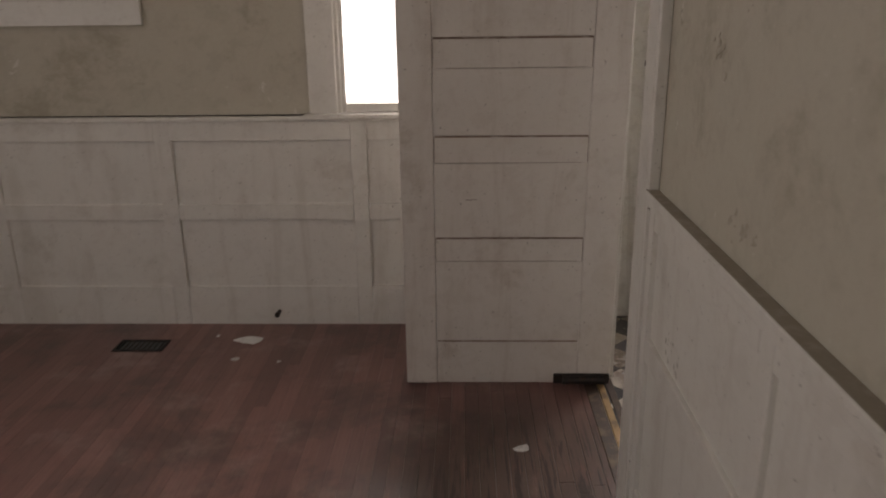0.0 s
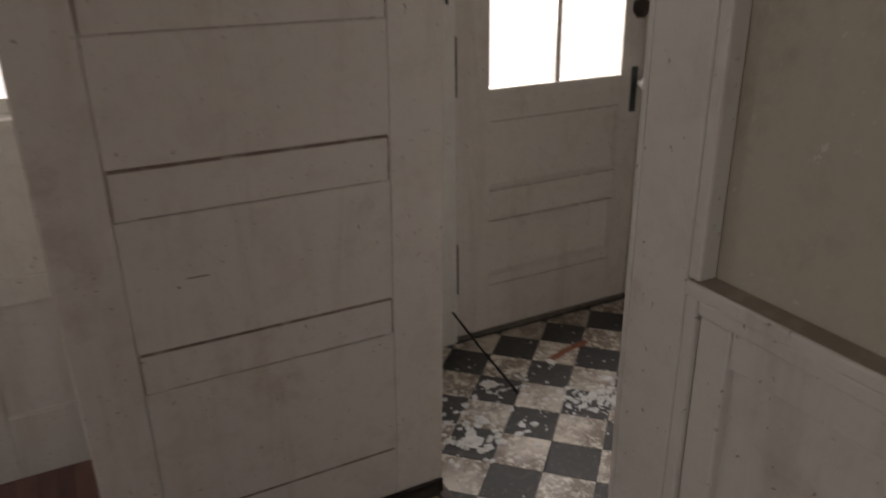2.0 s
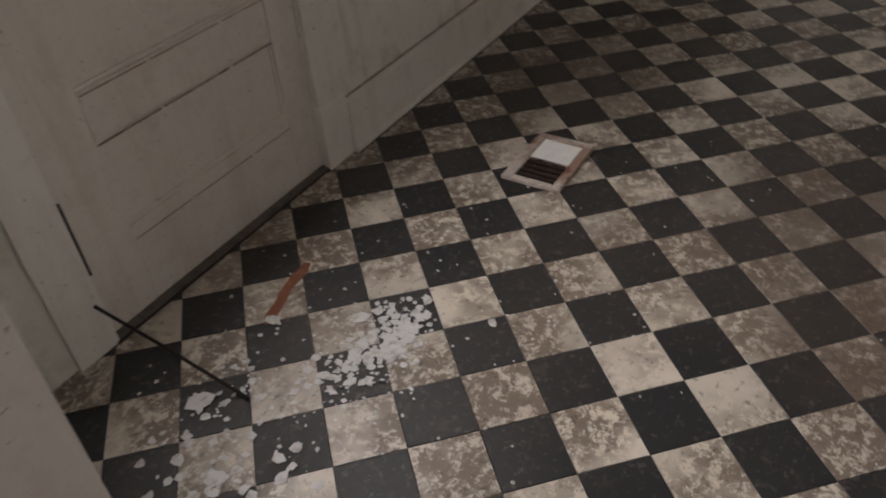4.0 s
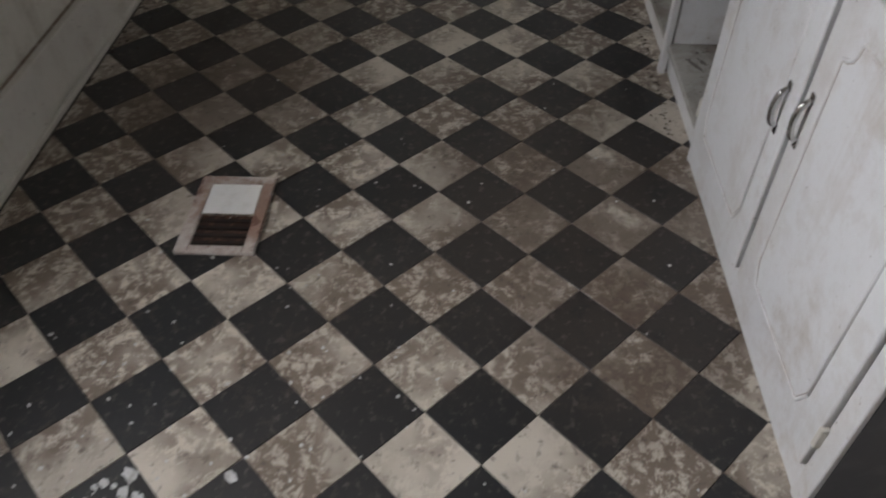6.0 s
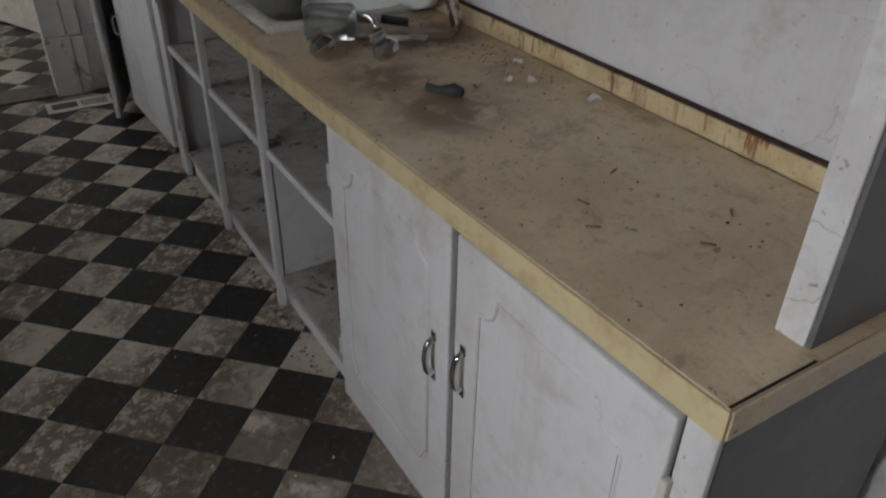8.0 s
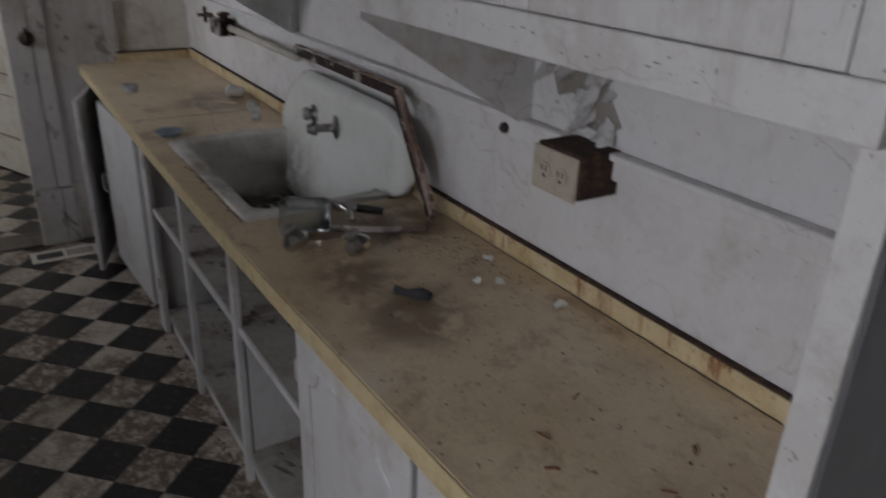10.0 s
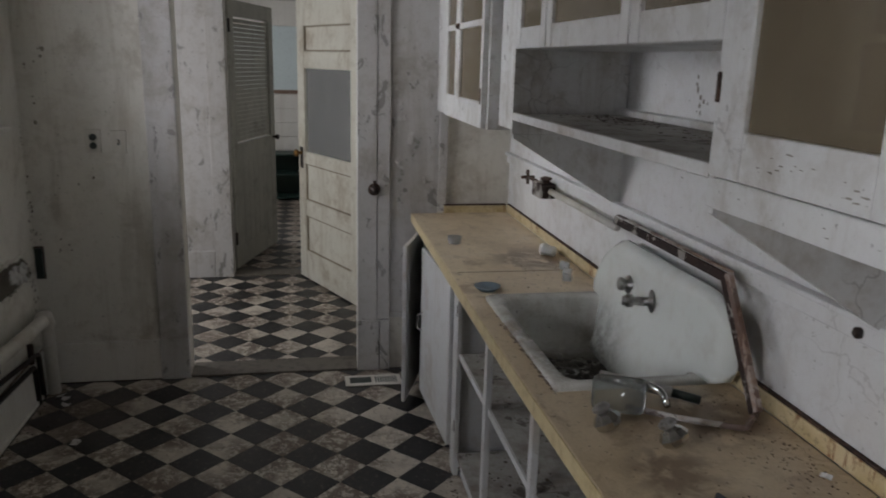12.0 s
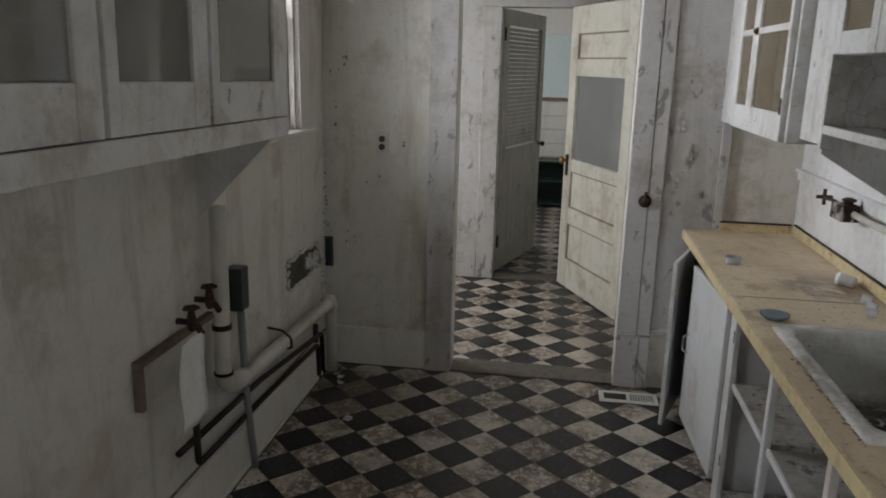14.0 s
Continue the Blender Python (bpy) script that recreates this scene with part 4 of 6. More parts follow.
box_board = thing("mounting_board", (3.64, 3.87, 0.69), "painted wooden mounting board on the wall behind the taps", "board")
# Brown of the ledge and end strip paints the board's shadow outlines.
shade_brown = plain("shadow_outline_brown", (0.2, 0.15, 0.11), 0.8, spots=(0.1, 0.07, 0.05), amount=0.7)
box("backing", (3.41, 3.90, 3.868, 3.879, 0.60, 0.744), pipe_paint, box_board, bev=0.002)
box("ledge", (3.385, 3.90, 3.846, 3.879, 0.745, 0.766), shade_brown, box_board, bev=0.003)
box("end_strip", (3.385, 3.4095, 3.85, 3.879, 0.60, 0.744), shade_brown, box_board, bev=0.003)
for dx, dz in ((3.63, 0.85), (3.765, 0.885)):
    tap = thing("water_valve", (dx, 3.80, dz), "corroded brass water valve on the wall board", "valve", "water valves")
    part("body", lathe(B(), (dx, 3.80, dz - 0.06), [(0.010, 0), (0.014, 0.01), (0.018, 0.03), (0.014, 0.05), (0.010, 0.075)], (0, 0, 1), 14), rust, tap, smooth=True)
    part("spout", tube(B(), [(dx, 3.853, dz - 0.03), (dx, 3.79, dz - 0.03), (dx - 0.02, 3.755, dz - 0.06)], 0.011), rust, tap, smooth=True)
    bm = B()
    for k in range(5):
        a0, a1 = math.tau * k / 5, math.tau * (k + 1) / 5
        cyl(bm, (dx + 0.026 * math.cos(a0), 3.80 + 0.026 * math.sin(a0), dz + 0.02), (dx + 0.026 * math.cos(a1), 3.80 + 0.026 * math.sin(a1), dz + 0.02), 0.005, seg=8)
        cyl(bm, (dx, 3.80, dz + 0.02), (dx + 0.026 * math.cos(a0), 3.80 + 0.026 * math.sin(a0), dz + 0.02), 0.004, seg=8)
    part("wheel", bm, rust, tap)
bm = B()
grid = bmesh.ops.create_grid(bm, x_segments=6, y_segments=14, size=0.5, matrix=pose(3.55, 3.765, 0.648, 90, 0, 0) @ Matrix.Diagonal((0.15, 0.30, 1, 1)))["verts"]
for v in grid:
    v.co.y += 0.008 * math.sin(v.co.z * 21) + 0.006 * math.sin(v.co.x * 55 + v.co.z * 9)
    v.co.x += 0.012 * math.sin(v.co.z * 12)
bmesh.ops.solidify(bm, geom=bm.faces[:], thickness=0.0015)
tagged(part("hanging_paper", bm, paper_white, smooth=True), "white paper sheet hanging from the water valve", "paper")
broken = old_paint("bare_plaster", (0.12, 0.105, 0.08), (0.05, 0.043, 0.034), (0.42, 0.4, 0.35), 0.7, rough=0.9, peel=0.06)
# A hole broken into the plaster: ragged rim round a darker, rough ground.
rim = [(4.738, 0.738), (4.86, 0.733), (4.97, 0.742), (5.08, 0.731), (5.175, 0.735), (5.215, 0.69), (5.265, 0.64), (5.29, 0.592), (5.16, 0.597), (5.02, 0.585), (4.896, 0.588), (4.81, 0.580), (4.735, 0.595)]
patch = structure(new("wall_patch"), "hole broken in the plaster with rubble left in it", "wall patch")
part("ground", prism(B(), rim, 3.8782, 3.8799, "y"), broken, patch)
rng = random.Random(5)
bm = B()
for p, q in zip(rim, rim[1:] + rim[:1]):
    steps = max(2, int(math.dist(p, q) / 0.03))
    for k in range(steps):
        f = (k + rng.random() * 0.6) / steps
        cx, cz = p[0] + (q[0] - p[0]) * f, p[1] + (q[1] - p[1]) * f
        r = rng.uniform(0.008, 0.018)
        bx(bm, -r * 1.3, r * 1.3, -0.012, 0.0, -r * 0.5, r * 0.5, 0.003, pose(cx, 3.879, cz, 0, rng.uniform(-35, 35), 0))
part("rim", bm, kitchen_plaster, patch, "ragged plaster rim")
bm = B()
for _ in range(26):
    cx, cz, r = rng.uniform(4.98, 5.2), rng.uniform(0.61, 0.70), rng.uniform(0.008, 0.022)
    bx(bm, -r, r, -0.010, 0.0, -r * 0.8, r * 0.8, 0.003, pose(cx, 3.8795, cz, rng.uniform(-10, 10), rng.uniform(0, 90), 0))
part("rubble", bm, flake_white, patch, "pale broken plaster lumps")
sock = thing("wall_socket", (5.33, 3.86, 0.64), "small dark open socket box in the corner", "outlet")
box("body", (5.314, 5.337, 3.836, 3.872, 0.572, 0.728), black_paint, sock)
box("rim", (5.330, 5.3368, 3.831, 3.877, 0.565, 0.735), rust, sock)
chips("corner_rot", "y", 3.88, [(5.325, 0.80, 0.006, 0.05, 16, 0.003, 0.008), (5.327, 0.97, 0.005, 0.06, 14, 0.002, 0.007), (5.327, 1.27, 0.005, 0.04, 8, 0.002, 0.006), (5.30, 0.52, 0.02, 0.04, 14, 0.004, 0.012)], bare_spot, "brown rotted plaster along the wall corner", "stain", -0.0015, seed=41)
chips("corner_flakes", "x", 5.337, [(3.87, 0.9, 0.005, 0.08, 14, 0.003, 0.010), (3.85, 0.79, 0.012, 0.03, 8, 0.003, 0.008), (3.76, 1.68, 0.02, 0.04, 4, 0.006, 0.016), (3.80, 1.50, 0.02, 0.08, 4, 0.005, 0.012), (3.70, 1.05, 0.06, 0.03, 5, 0.004, 0.010), (3.72, 0.75, 0.03, 0.04, 5, 0.004, 0.009)], bare_spot, "small dark chips in the stained wall", "paint chips", -0.0012, seed=42)


def wall_plate(name, y, z, label, dark):
    top = thing(name, (5.33, y, z), label, "outlet")
    box("plate", (5.331, 5.337, y - 0.036, y + 0.036, z - 0.058, z + 0.058), pipe_paint, top, bev=0.002)
    if dark:
        for dz in (-0.022, 0.02):
            part("socket", lathe(B(), (5.331, y, z + dz), [(0.017, 0), (0.017, 0.004), (0.012, 0.006)], (-1, 0, 0), 16), black_paint, top)
    else:
        box("slot", (5.3295, 5.3312, y - 0.006, y + 0.006, z - 0.014, z + 0.014), black_paint, top, bev=0)
        box("toggle", (5.318, 5.3305, y - 0.004, y + 0.004, z - 0.002, z + 0.010), ivory, top, bev=0.001)
    return top


wall_plate("wall_outlet", 3.555, 1.262, "old wall outlet with black sockets", True)
wall_plate("light_switch", 3.437, 1.258, "old ivory light switch plate", False)
knob = thing("bell_knob", (5.31, 2.167, 1.02), "round rusted knob on the door casing", "knob")
part("base", lathe(B(), (5.312, 2.175, 1.02), [(0.034, 0), (0.03, 0.012), (0.018, 0.014)], (-1, 0, 0), 18), rust, knob, smooth=True)
part("stem", lathe(B(), (5.30, 2.175, 1.02), [(0.013, 0), (0.016, 0.02), (0.02, 0.03), (0.01, 0.04)], (-1, 0, 0.2), 16), iron, knob, smooth=True)
part("stub", tube(B(), [(5.31, 2.175, 1.03), (5.29, 2.175, 1.045), (5.288, 2.175, 1.07)], 0.008), rust, knob, smooth=True)

# ---- kitchen floor things ----
reg = thing("floor_register", (5.15, 2.19, 0), "white metal floor register with black slots", "vent")
box("plate", (5.088, 5.222, 2.04, 2.34, 0.0015, 0.008), pipe_paint, reg, bev=0.003)
box("damper", (5.12, 5.19, 2.20, 2.315, 0.008, 0.0095), black_paint, reg, bev=0)
for k in range(9):
    box("slot", (5.118, 5.192, 2.065 + k * 0.0135, 2.0715 + k * 0.0135, 0.008, 0.0095), black_paint, reg, bev=0)
vent = thing("loose_register", (2.375, 3.2, 0), "rusty white metal register lying loose on the tiles", "vent")
rusty_white = old_paint("rusty_white_enamel", (0.58, 0.55, 0.51), (0.24, 0.12, 0.075), (0.12, 0.045, 0.028), 0.8, rough=0.55, peel=0.085)
for d in ((2.226, 2.528, 3.105, 3.137), (2.226, 2.528, 3.278, 3.312), (2.226, 2.252, 3.1375, 3.2775), (2.496, 2.528, 3.1375, 3.2775)):
    box("frame", (*d, 0.001, 0.016), rusty_white, vent, bev=0.004)
box("damper", (2.375, 2.4955, 3.138, 3.277, 0.009, 0.013), paper_white, vent, "white damper plate", bev=0.002)
box("throat", (2.2525, 2.375, 3.138, 3.277, 0.001, 0.004), rust, vent, bev=0)
for k in range(4):
    box("louver", (2.262 + k * 0.028, 2.272 + k * 0.028, 3.139, 3.276, 0.004, 0.010), iron, vent, bev=0)
rusty = plain("rust_stain", (0.2, 0.07, 0.035), 0.8, spots=(0.3, 0.14, 0.08), amount=0.7)
bm = B()
out = [(1.335, 3.555), (1.36, 3.545), (1.43, 3.565), (1.48, 3.585), (1.56, 3.59), (1.595, 3.607), (1.59, 3.625), (1.52, 3.622), (1.45, 3.605), (1.41, 3.59), (1.36, 3.58)]
prism(bm, out, 0.001, 0.0022, "z")
tagged(part("rust_mark", bm, rusty), "long rust coloured mark on the tiles", "stain")
tagged(part("stick", tube(B(), [(1.083, 3.855, 0.155), (1.115, 3.70, 0.07), (1.123, 3.417, 0.006)], 0.005, 8), iron, smooth=True), "thin dark stick leaning on the door casing", "stick")

rng = random.Random(11)
bm = B()


def flake(bm, x, y, r, z=0.002):
    n = rng.randint(4, 6)
    turn = rng.random() * 6.3
    tilt = rng.uniform(-0.25, 0.25)
    top, low = [], []
    for k in range(n):
        a = turn + math.tau * k / n
        q = r * rng.uniform(0.6, 1.2)
        u, v = q * math.cos(a), q * math.sin(a)
        h = z + 0.002 + max(-0.0015, u * tilt)
        top.append(bm.verts.new((x + u, y + v, h)))
        low.append(bm.verts.new((x + u, y + v, h - 0.0012)))
    bm.faces.new(top)
    for k in range(n):
        bm.faces.new((low[k], low[(k + 1) % n], top[(k + 1) % n], top[k]))


for cx, cy, sx, sy, n, r0, r1 in ((1.46, 3.22, 0.08, 0.035, 150, 0.004, 0.017), (1.30, 3.29, 0.06, 0.04, 60, 0.004, 0.015), (1.51, 3.30, 0.04, 0.02, 22, 0.006, 0.015), (1.07, 3.45, 0.12, 0.08, 55, 0.003, 0.014), (0.85, 3.28, 0.10, 0.08, 90, 0.004, 0.02), (1.35, 3.22, 0.16, 0.09, 120, 0.002, 0.006), (1.7, 3.1, 0.4, 0.3, 90, 0.003, 0.006), (2.2, 2.6, 0.7, 0.5, 60, 0.002, 0.005), (1.2, 3.5, 0.25, 0.2, 60, 0.003, 0.009)):
    for _ in range(n):
        x, y = rng.gauss(cx, sx), rng.gauss(cy, sy)
        if 0.66 < x < 5.2 and 2.0 < y < 3.82:
            flake(bm, x, y, rng.uniform(r0, r1))
tagged(part("paint_flakes", bm, flake_white), "fallen white paint flakes scattered on the tiles", "paint flakes", kind="stuff")
for x, y, r in ((1.06, 3.52, 0.03), (1.475, 3.345, 0.026), (1.41, 3.20, 0.028), (1.62, 3.02, 0.013), (1.36, 3.55, 0.018), (0.83, 3.24, 0.035), (0.92, 3.33, 0.025)):
    scrap("plaster_flake", x, y, 0.001, r, flake_white, "large white paint flake on the tiles", "paint flake", r * 90, 1.3, 6, 0.006, "large flakes")
for x, y in ((5.10, 3.72), (5.14, 3.76), (4.62, 3.55), (5.02, 3.70)):
    scrap("plaster_crumb", x, y, 0.002, 0.022, flake_white, "white plaster crumb by the wall", "plaster crumb", x, 1.2, 6, 0.02, "plaster crumbs")

# ---- kitchen: base cabinets ----
FACE = 1.925
unit = thing("base_cabinet", (2.13, 1.7, 0), "white base cabinet with two arched panel doors", "cabinet", "base cabinets")
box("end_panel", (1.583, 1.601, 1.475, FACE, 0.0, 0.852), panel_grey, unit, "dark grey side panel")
box("face_frame", (1.583, 1.632, FACE, FACE + 0.012, 0.0, 0.852), cabinet_paint, unit)
box("face_frame", (1.633, 2.66, FACE, FACE + 0.011, 0.815, 0.852), cabinet_paint, unit)
box("kick", (1.633, 2.66, FACE, FACE + 0.008, 0.0, 0.088), cabinet_paint, unit)
box("divider", (2.648, 2.672, 1.475, FACE + 0.010, 0.0, 0.852), cabinet_paint, unit)
box("back", (1.602, 2.647, 1.475, 1.485, 0.0, 0.852), shelf_dirty, unit)
box("bottom", (1.602, 2.647, 1.486, FACE - 0.001, 0.07, 0.085), shelf_dirty, unit)


def arch_door(parent, x0, x1, z0, z1, y0, handle_x, hinge_x, hz):
    """Slab door with a routed cathedral outline."""
    d = part("cabinet_door", bx(B(), x0, x1, y0, y0 + 0.019, z0, z1, 0.004), cabinet_paint, parent)
    w, cx = x1 - x0, (x0 + x1) / 2
    a, c = x0 + 0.070, x1 - 0.072
    top, low = z1 - 0.066, z0 + 0.07
    path = [(a, low + 0.05), (a + 0.025, low), (c - 0.025, low), (c, low + 0.05), (c, top - 0.052)]
    path += [(c - 0.018, top - 0.048), (c - 0.036, top - 0.036), (c - 0.046, top - 0.018), (c - 0.048, top)]
    path += [(a + 0.055, top), (a + 0.053, top - 0.018), (a + 0.043, top - 0.036), (a + 0.020, top - 0.048), (a, top - 0.056), (a, low + 0.05)]
    bm = tube(B(), [(p, y0 + 0.0185, q) for p, q in path], 0.0042, 6)
    part("moulding", bm, cabinet_paint, d, smooth=True)
    cx, cz = (a + c) / 2, (top + low) / 2
    bm = tube(B(), [(cx + (p - cx) * 0.972, y0 + 0.0186, cz + (q - cz) * 0.986) for p, q in path], 0.0011, 5)
    part("moulding_dirt", bm, grime_shade_line, d, "brown dirt along the moulding")
    bm = B()
    tube(bm, [(handle_x, y0 + 0.019, hz + 0.046), (handle_x, y0 + 0.036, hz + 0.034), (handle_x, y0 + 0.042, hz), (handle_x, y0 + 0.036, hz - 0.034), (handle_x, y0 + 0.019, hz - 0.046)], 0.0066, 10)
    for s in (-1, 1):
        bx(bm, handle_x - 0.008, handle_x + 0.008, y0 + 0.019, y0 + 0.023, hz + s * 0.05 - 0.010, hz + s * 0.05 + 0.010, 0.001)
    part("handle", bm, chrome, d, "chrome pull handle", True)
    for z in (z0 + 0.10, z1 - 0.13):
        bm = bx(B(), hinge_x - 0.007, hinge_x + 0.007, y0 + 0.006, y0 + 0.021, z - 0.028, z + 0.028, 0.003)
        part("hinge", bm, pipe_paint, d, "painted hinge")
    return d


arch_door(unit, 1.636, 2.121, 0.088, 0.812, 1.928, 2.088, 1.633, 0.537)
arch_door(unit, 2.142, 2.646, 0.088, 0.812, 1.928, 2.188, 2.65, 0.500)

open_unit = thing("shelf_cabinet", (3.4, 1.7, 0), "white open base cabinet with dirty empty shelves", "cabinet", "base cabinets")
for a, c in ((3.124, 3.154), (3.650, 3.682), (4.150, 4.235)):
    box("post", (a, c, FACE - 0.004, FACE + 0.018, 0.0, 0.852), cabinet_paint, open_unit)
box("back", (2.674, 4.235, 1.475, 1.485, 0.0, 0.852), shelf_dirty, open_unit)
box("bottom", (2.674, 4.149, 1.486, FACE + 0.005, 0.085, 0.105), shelf_dirty, open_unit, "dirty bottom board")
box("kick", (2.674, 4.149, FACE - 0.02, FACE - 0.012, 0.0, 0.084), cabinet_paint, open_unit)
for a, c in ((2.674, 3.123), (3.155, 3.649), (3.683, 4.149)):
    box("shelf", (a, c, 1.49, FACE - 0.002, 0.525, 0.545), shelf_dirty, open_unit)
    box("shelf_edge", (a, c, FACE - 0.002, FACE + 0.008, 0.522, 0.546), cabinet_paint, open_unit)
box("divider", (3.131, 3.146, 1.486, FACE - 0.011, 0.106, 0.524), cabinet_paint, open_unit)
box("divider", (4.215, 4.234, 1.486, FACE - 0.011, 0.0, 0.852), cabinet_paint, open_unit)
for z in (0.2, 0.7):
    box("hinge", (4.152, 4.164, FACE + 0.012, FACE + 0.02, z, z + 0.05), rust, open_unit, "rusty hinge")

far_unit = thing("base_cabinet", (4.75, 1.7, 0), "white base cabinet with one door standing open, dark inside", "cabinet", "base cabinets")
box("side_panel", (4.236, 4.252, 1.475, FACE, 0.0, 0.852), cabinet_paint, far_unit)
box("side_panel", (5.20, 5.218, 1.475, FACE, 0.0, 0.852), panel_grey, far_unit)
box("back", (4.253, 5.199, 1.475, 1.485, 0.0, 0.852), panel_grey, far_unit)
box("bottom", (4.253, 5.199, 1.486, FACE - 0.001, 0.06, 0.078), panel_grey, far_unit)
box("face_frame", (4.253, 5.199, FACE, FACE + 0.011, 0.82, 0.852), cabinet_paint, far_unit)
d1 = part("cabinet_door", bx(B(), 0, 0.58, 0, 0.019, 0.0, 0.735, 0.004), cabinet_paint, None)
d1.parent, d1.matrix_basis = far_unit, pose(4.262 - 4.75, 1.937 - 1.7, 0.082, 0, 0, 3)
bm = tube(B(), [(0.54, 0.019, 0.42), (0.54, 0.045, 0.41), (0.54, 0.045, 0.34), (0.54, 0.019, 0.33)], 0.005, 8)
h1 = part("handle", bm, chrome, None, "chrome pull handle", True)
h1.parent = d1
d2 = part("cabinet_door", bx(B(), 0, 0.42, 0, 0.019, 0.0, 0.80, 0.004), cabinet_paint, None)
d2.parent, d2.matrix_basis = far_unit, pose(5.215 - 4.75, 1.937 - 1.7, 0.03, 0, 0, 160)

# ---- worktop ----
worktop = thing("worktop", (3.4, 1.7, 0.86), "stained tan laminate worktop with a yellow edge", "worktop")
BOW = ((1.569, 1.9585), (2.1, 1.971), (2.6, 1.981), (3.02, 1.986), (3.3, 1.987), (3.81, 1.985), (4.3, 1.981), (5.30, 1.973))


def front_y(x):
    """The worktop's front edge stands a little further out in its middle."""
    for (p, a), (q, c) in zip(BOW, BOW[1:]):
        if x <= q:
            return a + (c - a) * (x - p) / (q - p)
    return BOW[-1][1]


def slab(name, x0, x1, back, z0, z1, material, label="", out=0.0, deep=None):
    xs = [x0] + [p for p, _ in BOW if x0 + 0.01 < p < x1 - 0.01] + [x1]
    fore = [(x, front_y(x) + out) for x in xs]
    rear = [(x, back if deep is None else front_y(x) + out - deep) for x in reversed(xs)]
    bm = prism(B(), fore + rear, z0, z1, "z")
    bmesh.ops.bevel(bm, geom=bm.edges[:], offset=0.0016, segments=2, profile=0.5, affect="EDGES", clamp_overlap=True)
    return part(name, bm, material, worktop, label)


slab("top", 1.569, 3.02, 1.452, 0.853, 0.893, counter_tan)
slab("top", 3.81, 5.30, 1.452, 0.853, 0.893, counter_tan)
slab("sink_bridge", 3.0202, 3.8098, 1.925, 0.853, 0.893, counter_tan)
slab("front_edge", 1.566, 5.30, 0, 0.848, 0.892, edge_yellow, "yellow laminate edge strip", 0.0055, 0.005)
box("end_edge", (1.5635, 1.568, 1.452, 1.958, 0.848, 0.892), counter_tan, worktop, bev=0.0015)
box("joint_line", (1.570, 1.574, 1.81, 1.957, 0.893, 0.8936), iron, worktop, bev=0)
box("back_strip", (1.645, 5.30, 1.4355, 1.451, 0.8935, 0.936), splash_yellow, worktop, "yellow back strip streaked with rust", bev=0.002)
box("back_strip", (5.300, 5.332, 1.452, 1.80, 0.86, 0.93), splash_yellow, worktop, "yellow back strip streaked with rust", bev=0.002)
box("rusty_edge", (1.645, 5.30, 1.4355, 1.449, 0.9365, 0.942), rust, worktop, "rusted metal edging", bev=0.001)
box("rusty_edge", (5.31, 5.332, 1.452, 1.80, 0.9305, 0.937), rust, worktop, "rusted metal edging", bev=0.001)
box("seam", (4.12, 4.126, 1.478, 1.955, 0.893, 0.8936), plain("seam_dirt", (0.22, 0.16, 0.1), 0.7), worktop, bev=0)

end_post = tagged(box("end_board", (1.594, 1.636, 1.437, 1.805, 0.8935, 2.5), upper_paint, bev=0.003), "white upright end board between worktop and wall cabinet", "board")
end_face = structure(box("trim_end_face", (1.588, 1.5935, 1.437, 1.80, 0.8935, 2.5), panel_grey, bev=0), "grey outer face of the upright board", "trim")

casing("trim_wall_rail", [(1.645, 5.33, 1.4352, 1.453, 1.165, 1.205), (1.645, 5.33, 1.4352, 1.466, 1.206, 1.220)], back_wall_paint, "white painted rail on the wall behind the counter")

# ---- wall cabinets over the counter ----
FS = 1.842
near_cab = thing("wall_cabinet", (2.1, 1.65, 1.45), "worn white wall cabinet with glazed doors, paint cracked", "cabinet", "wall cabinets")
box("bottom_board", (1.645, 2.531, 1.437, FS - 0.023, 1.49, 1.508), shelf_dirty, near_cab)
box("side_panel", (2.532, 2.553, 1.437, FS - 0.001, 1.455, 2.5), upper_paint, near_cab)
box("back_board", (1.645, 2.531, 1.437, 1.472, 1.509, 2.5), plain("brown_lining", (0.22, 0.18, 0.13), 0.7), near_cab)
for z in (1.8, 2.15):
    box("shelf", (1.645, 2.531, 1.473, FS - 0.06, z, z + 0.018), shelf_dirty, near_cab)
box("apron", (1.600, 2.553, FS - 0.022, FS, 1.452, 1.5055), upper_paint, near_cab)
box("top_rail", (1.600, 2.553, FS - 0.022, FS, 2.42, 2.52), upper_paint, near_cab)
box("mullion", (1.600, 1.640, FS - 0.022, FS, 1.506, 2.419), upper_paint, near_cab)


def hang(cab, x0, x1, z0, z1, openings, sides, mullions=(), glass=None, y=FS):
    d = leaf("cabinet_door", x1 - x0, z1 - z0, 0.022, 0.06, openings, upper_paint, pose(x0, y - 0.0205, z0), "", "", glass, mullions, sides=sides)
    d.parent = cab
    d.matrix_parent_inverse = cab.matrix_basis.inverted()
    return d


brown_glass = glass_material("brown_dusty_glass", (0.55, 0.48, 0.38), dirt=0.28)
hang(near_cab, 2.112, 2.553, 1.507, 2.418, [(0.08, 0.85, "glass")], (0.05, 0.092), glass=brown_glass)
hang(near_cab, 1.641, 2.108, 1.507, 2.418, [(0.08, 0.85, "glass")], (0.06, 0.052), glass=brown_glass)
for z in (1.63, 2.2):
    box("hinge", (2.538, 2.549, FS + 0.002, FS + 0.006, z, z + 0.05), rust, near_cab, "rusty butterfly hinge", bev=0.002)

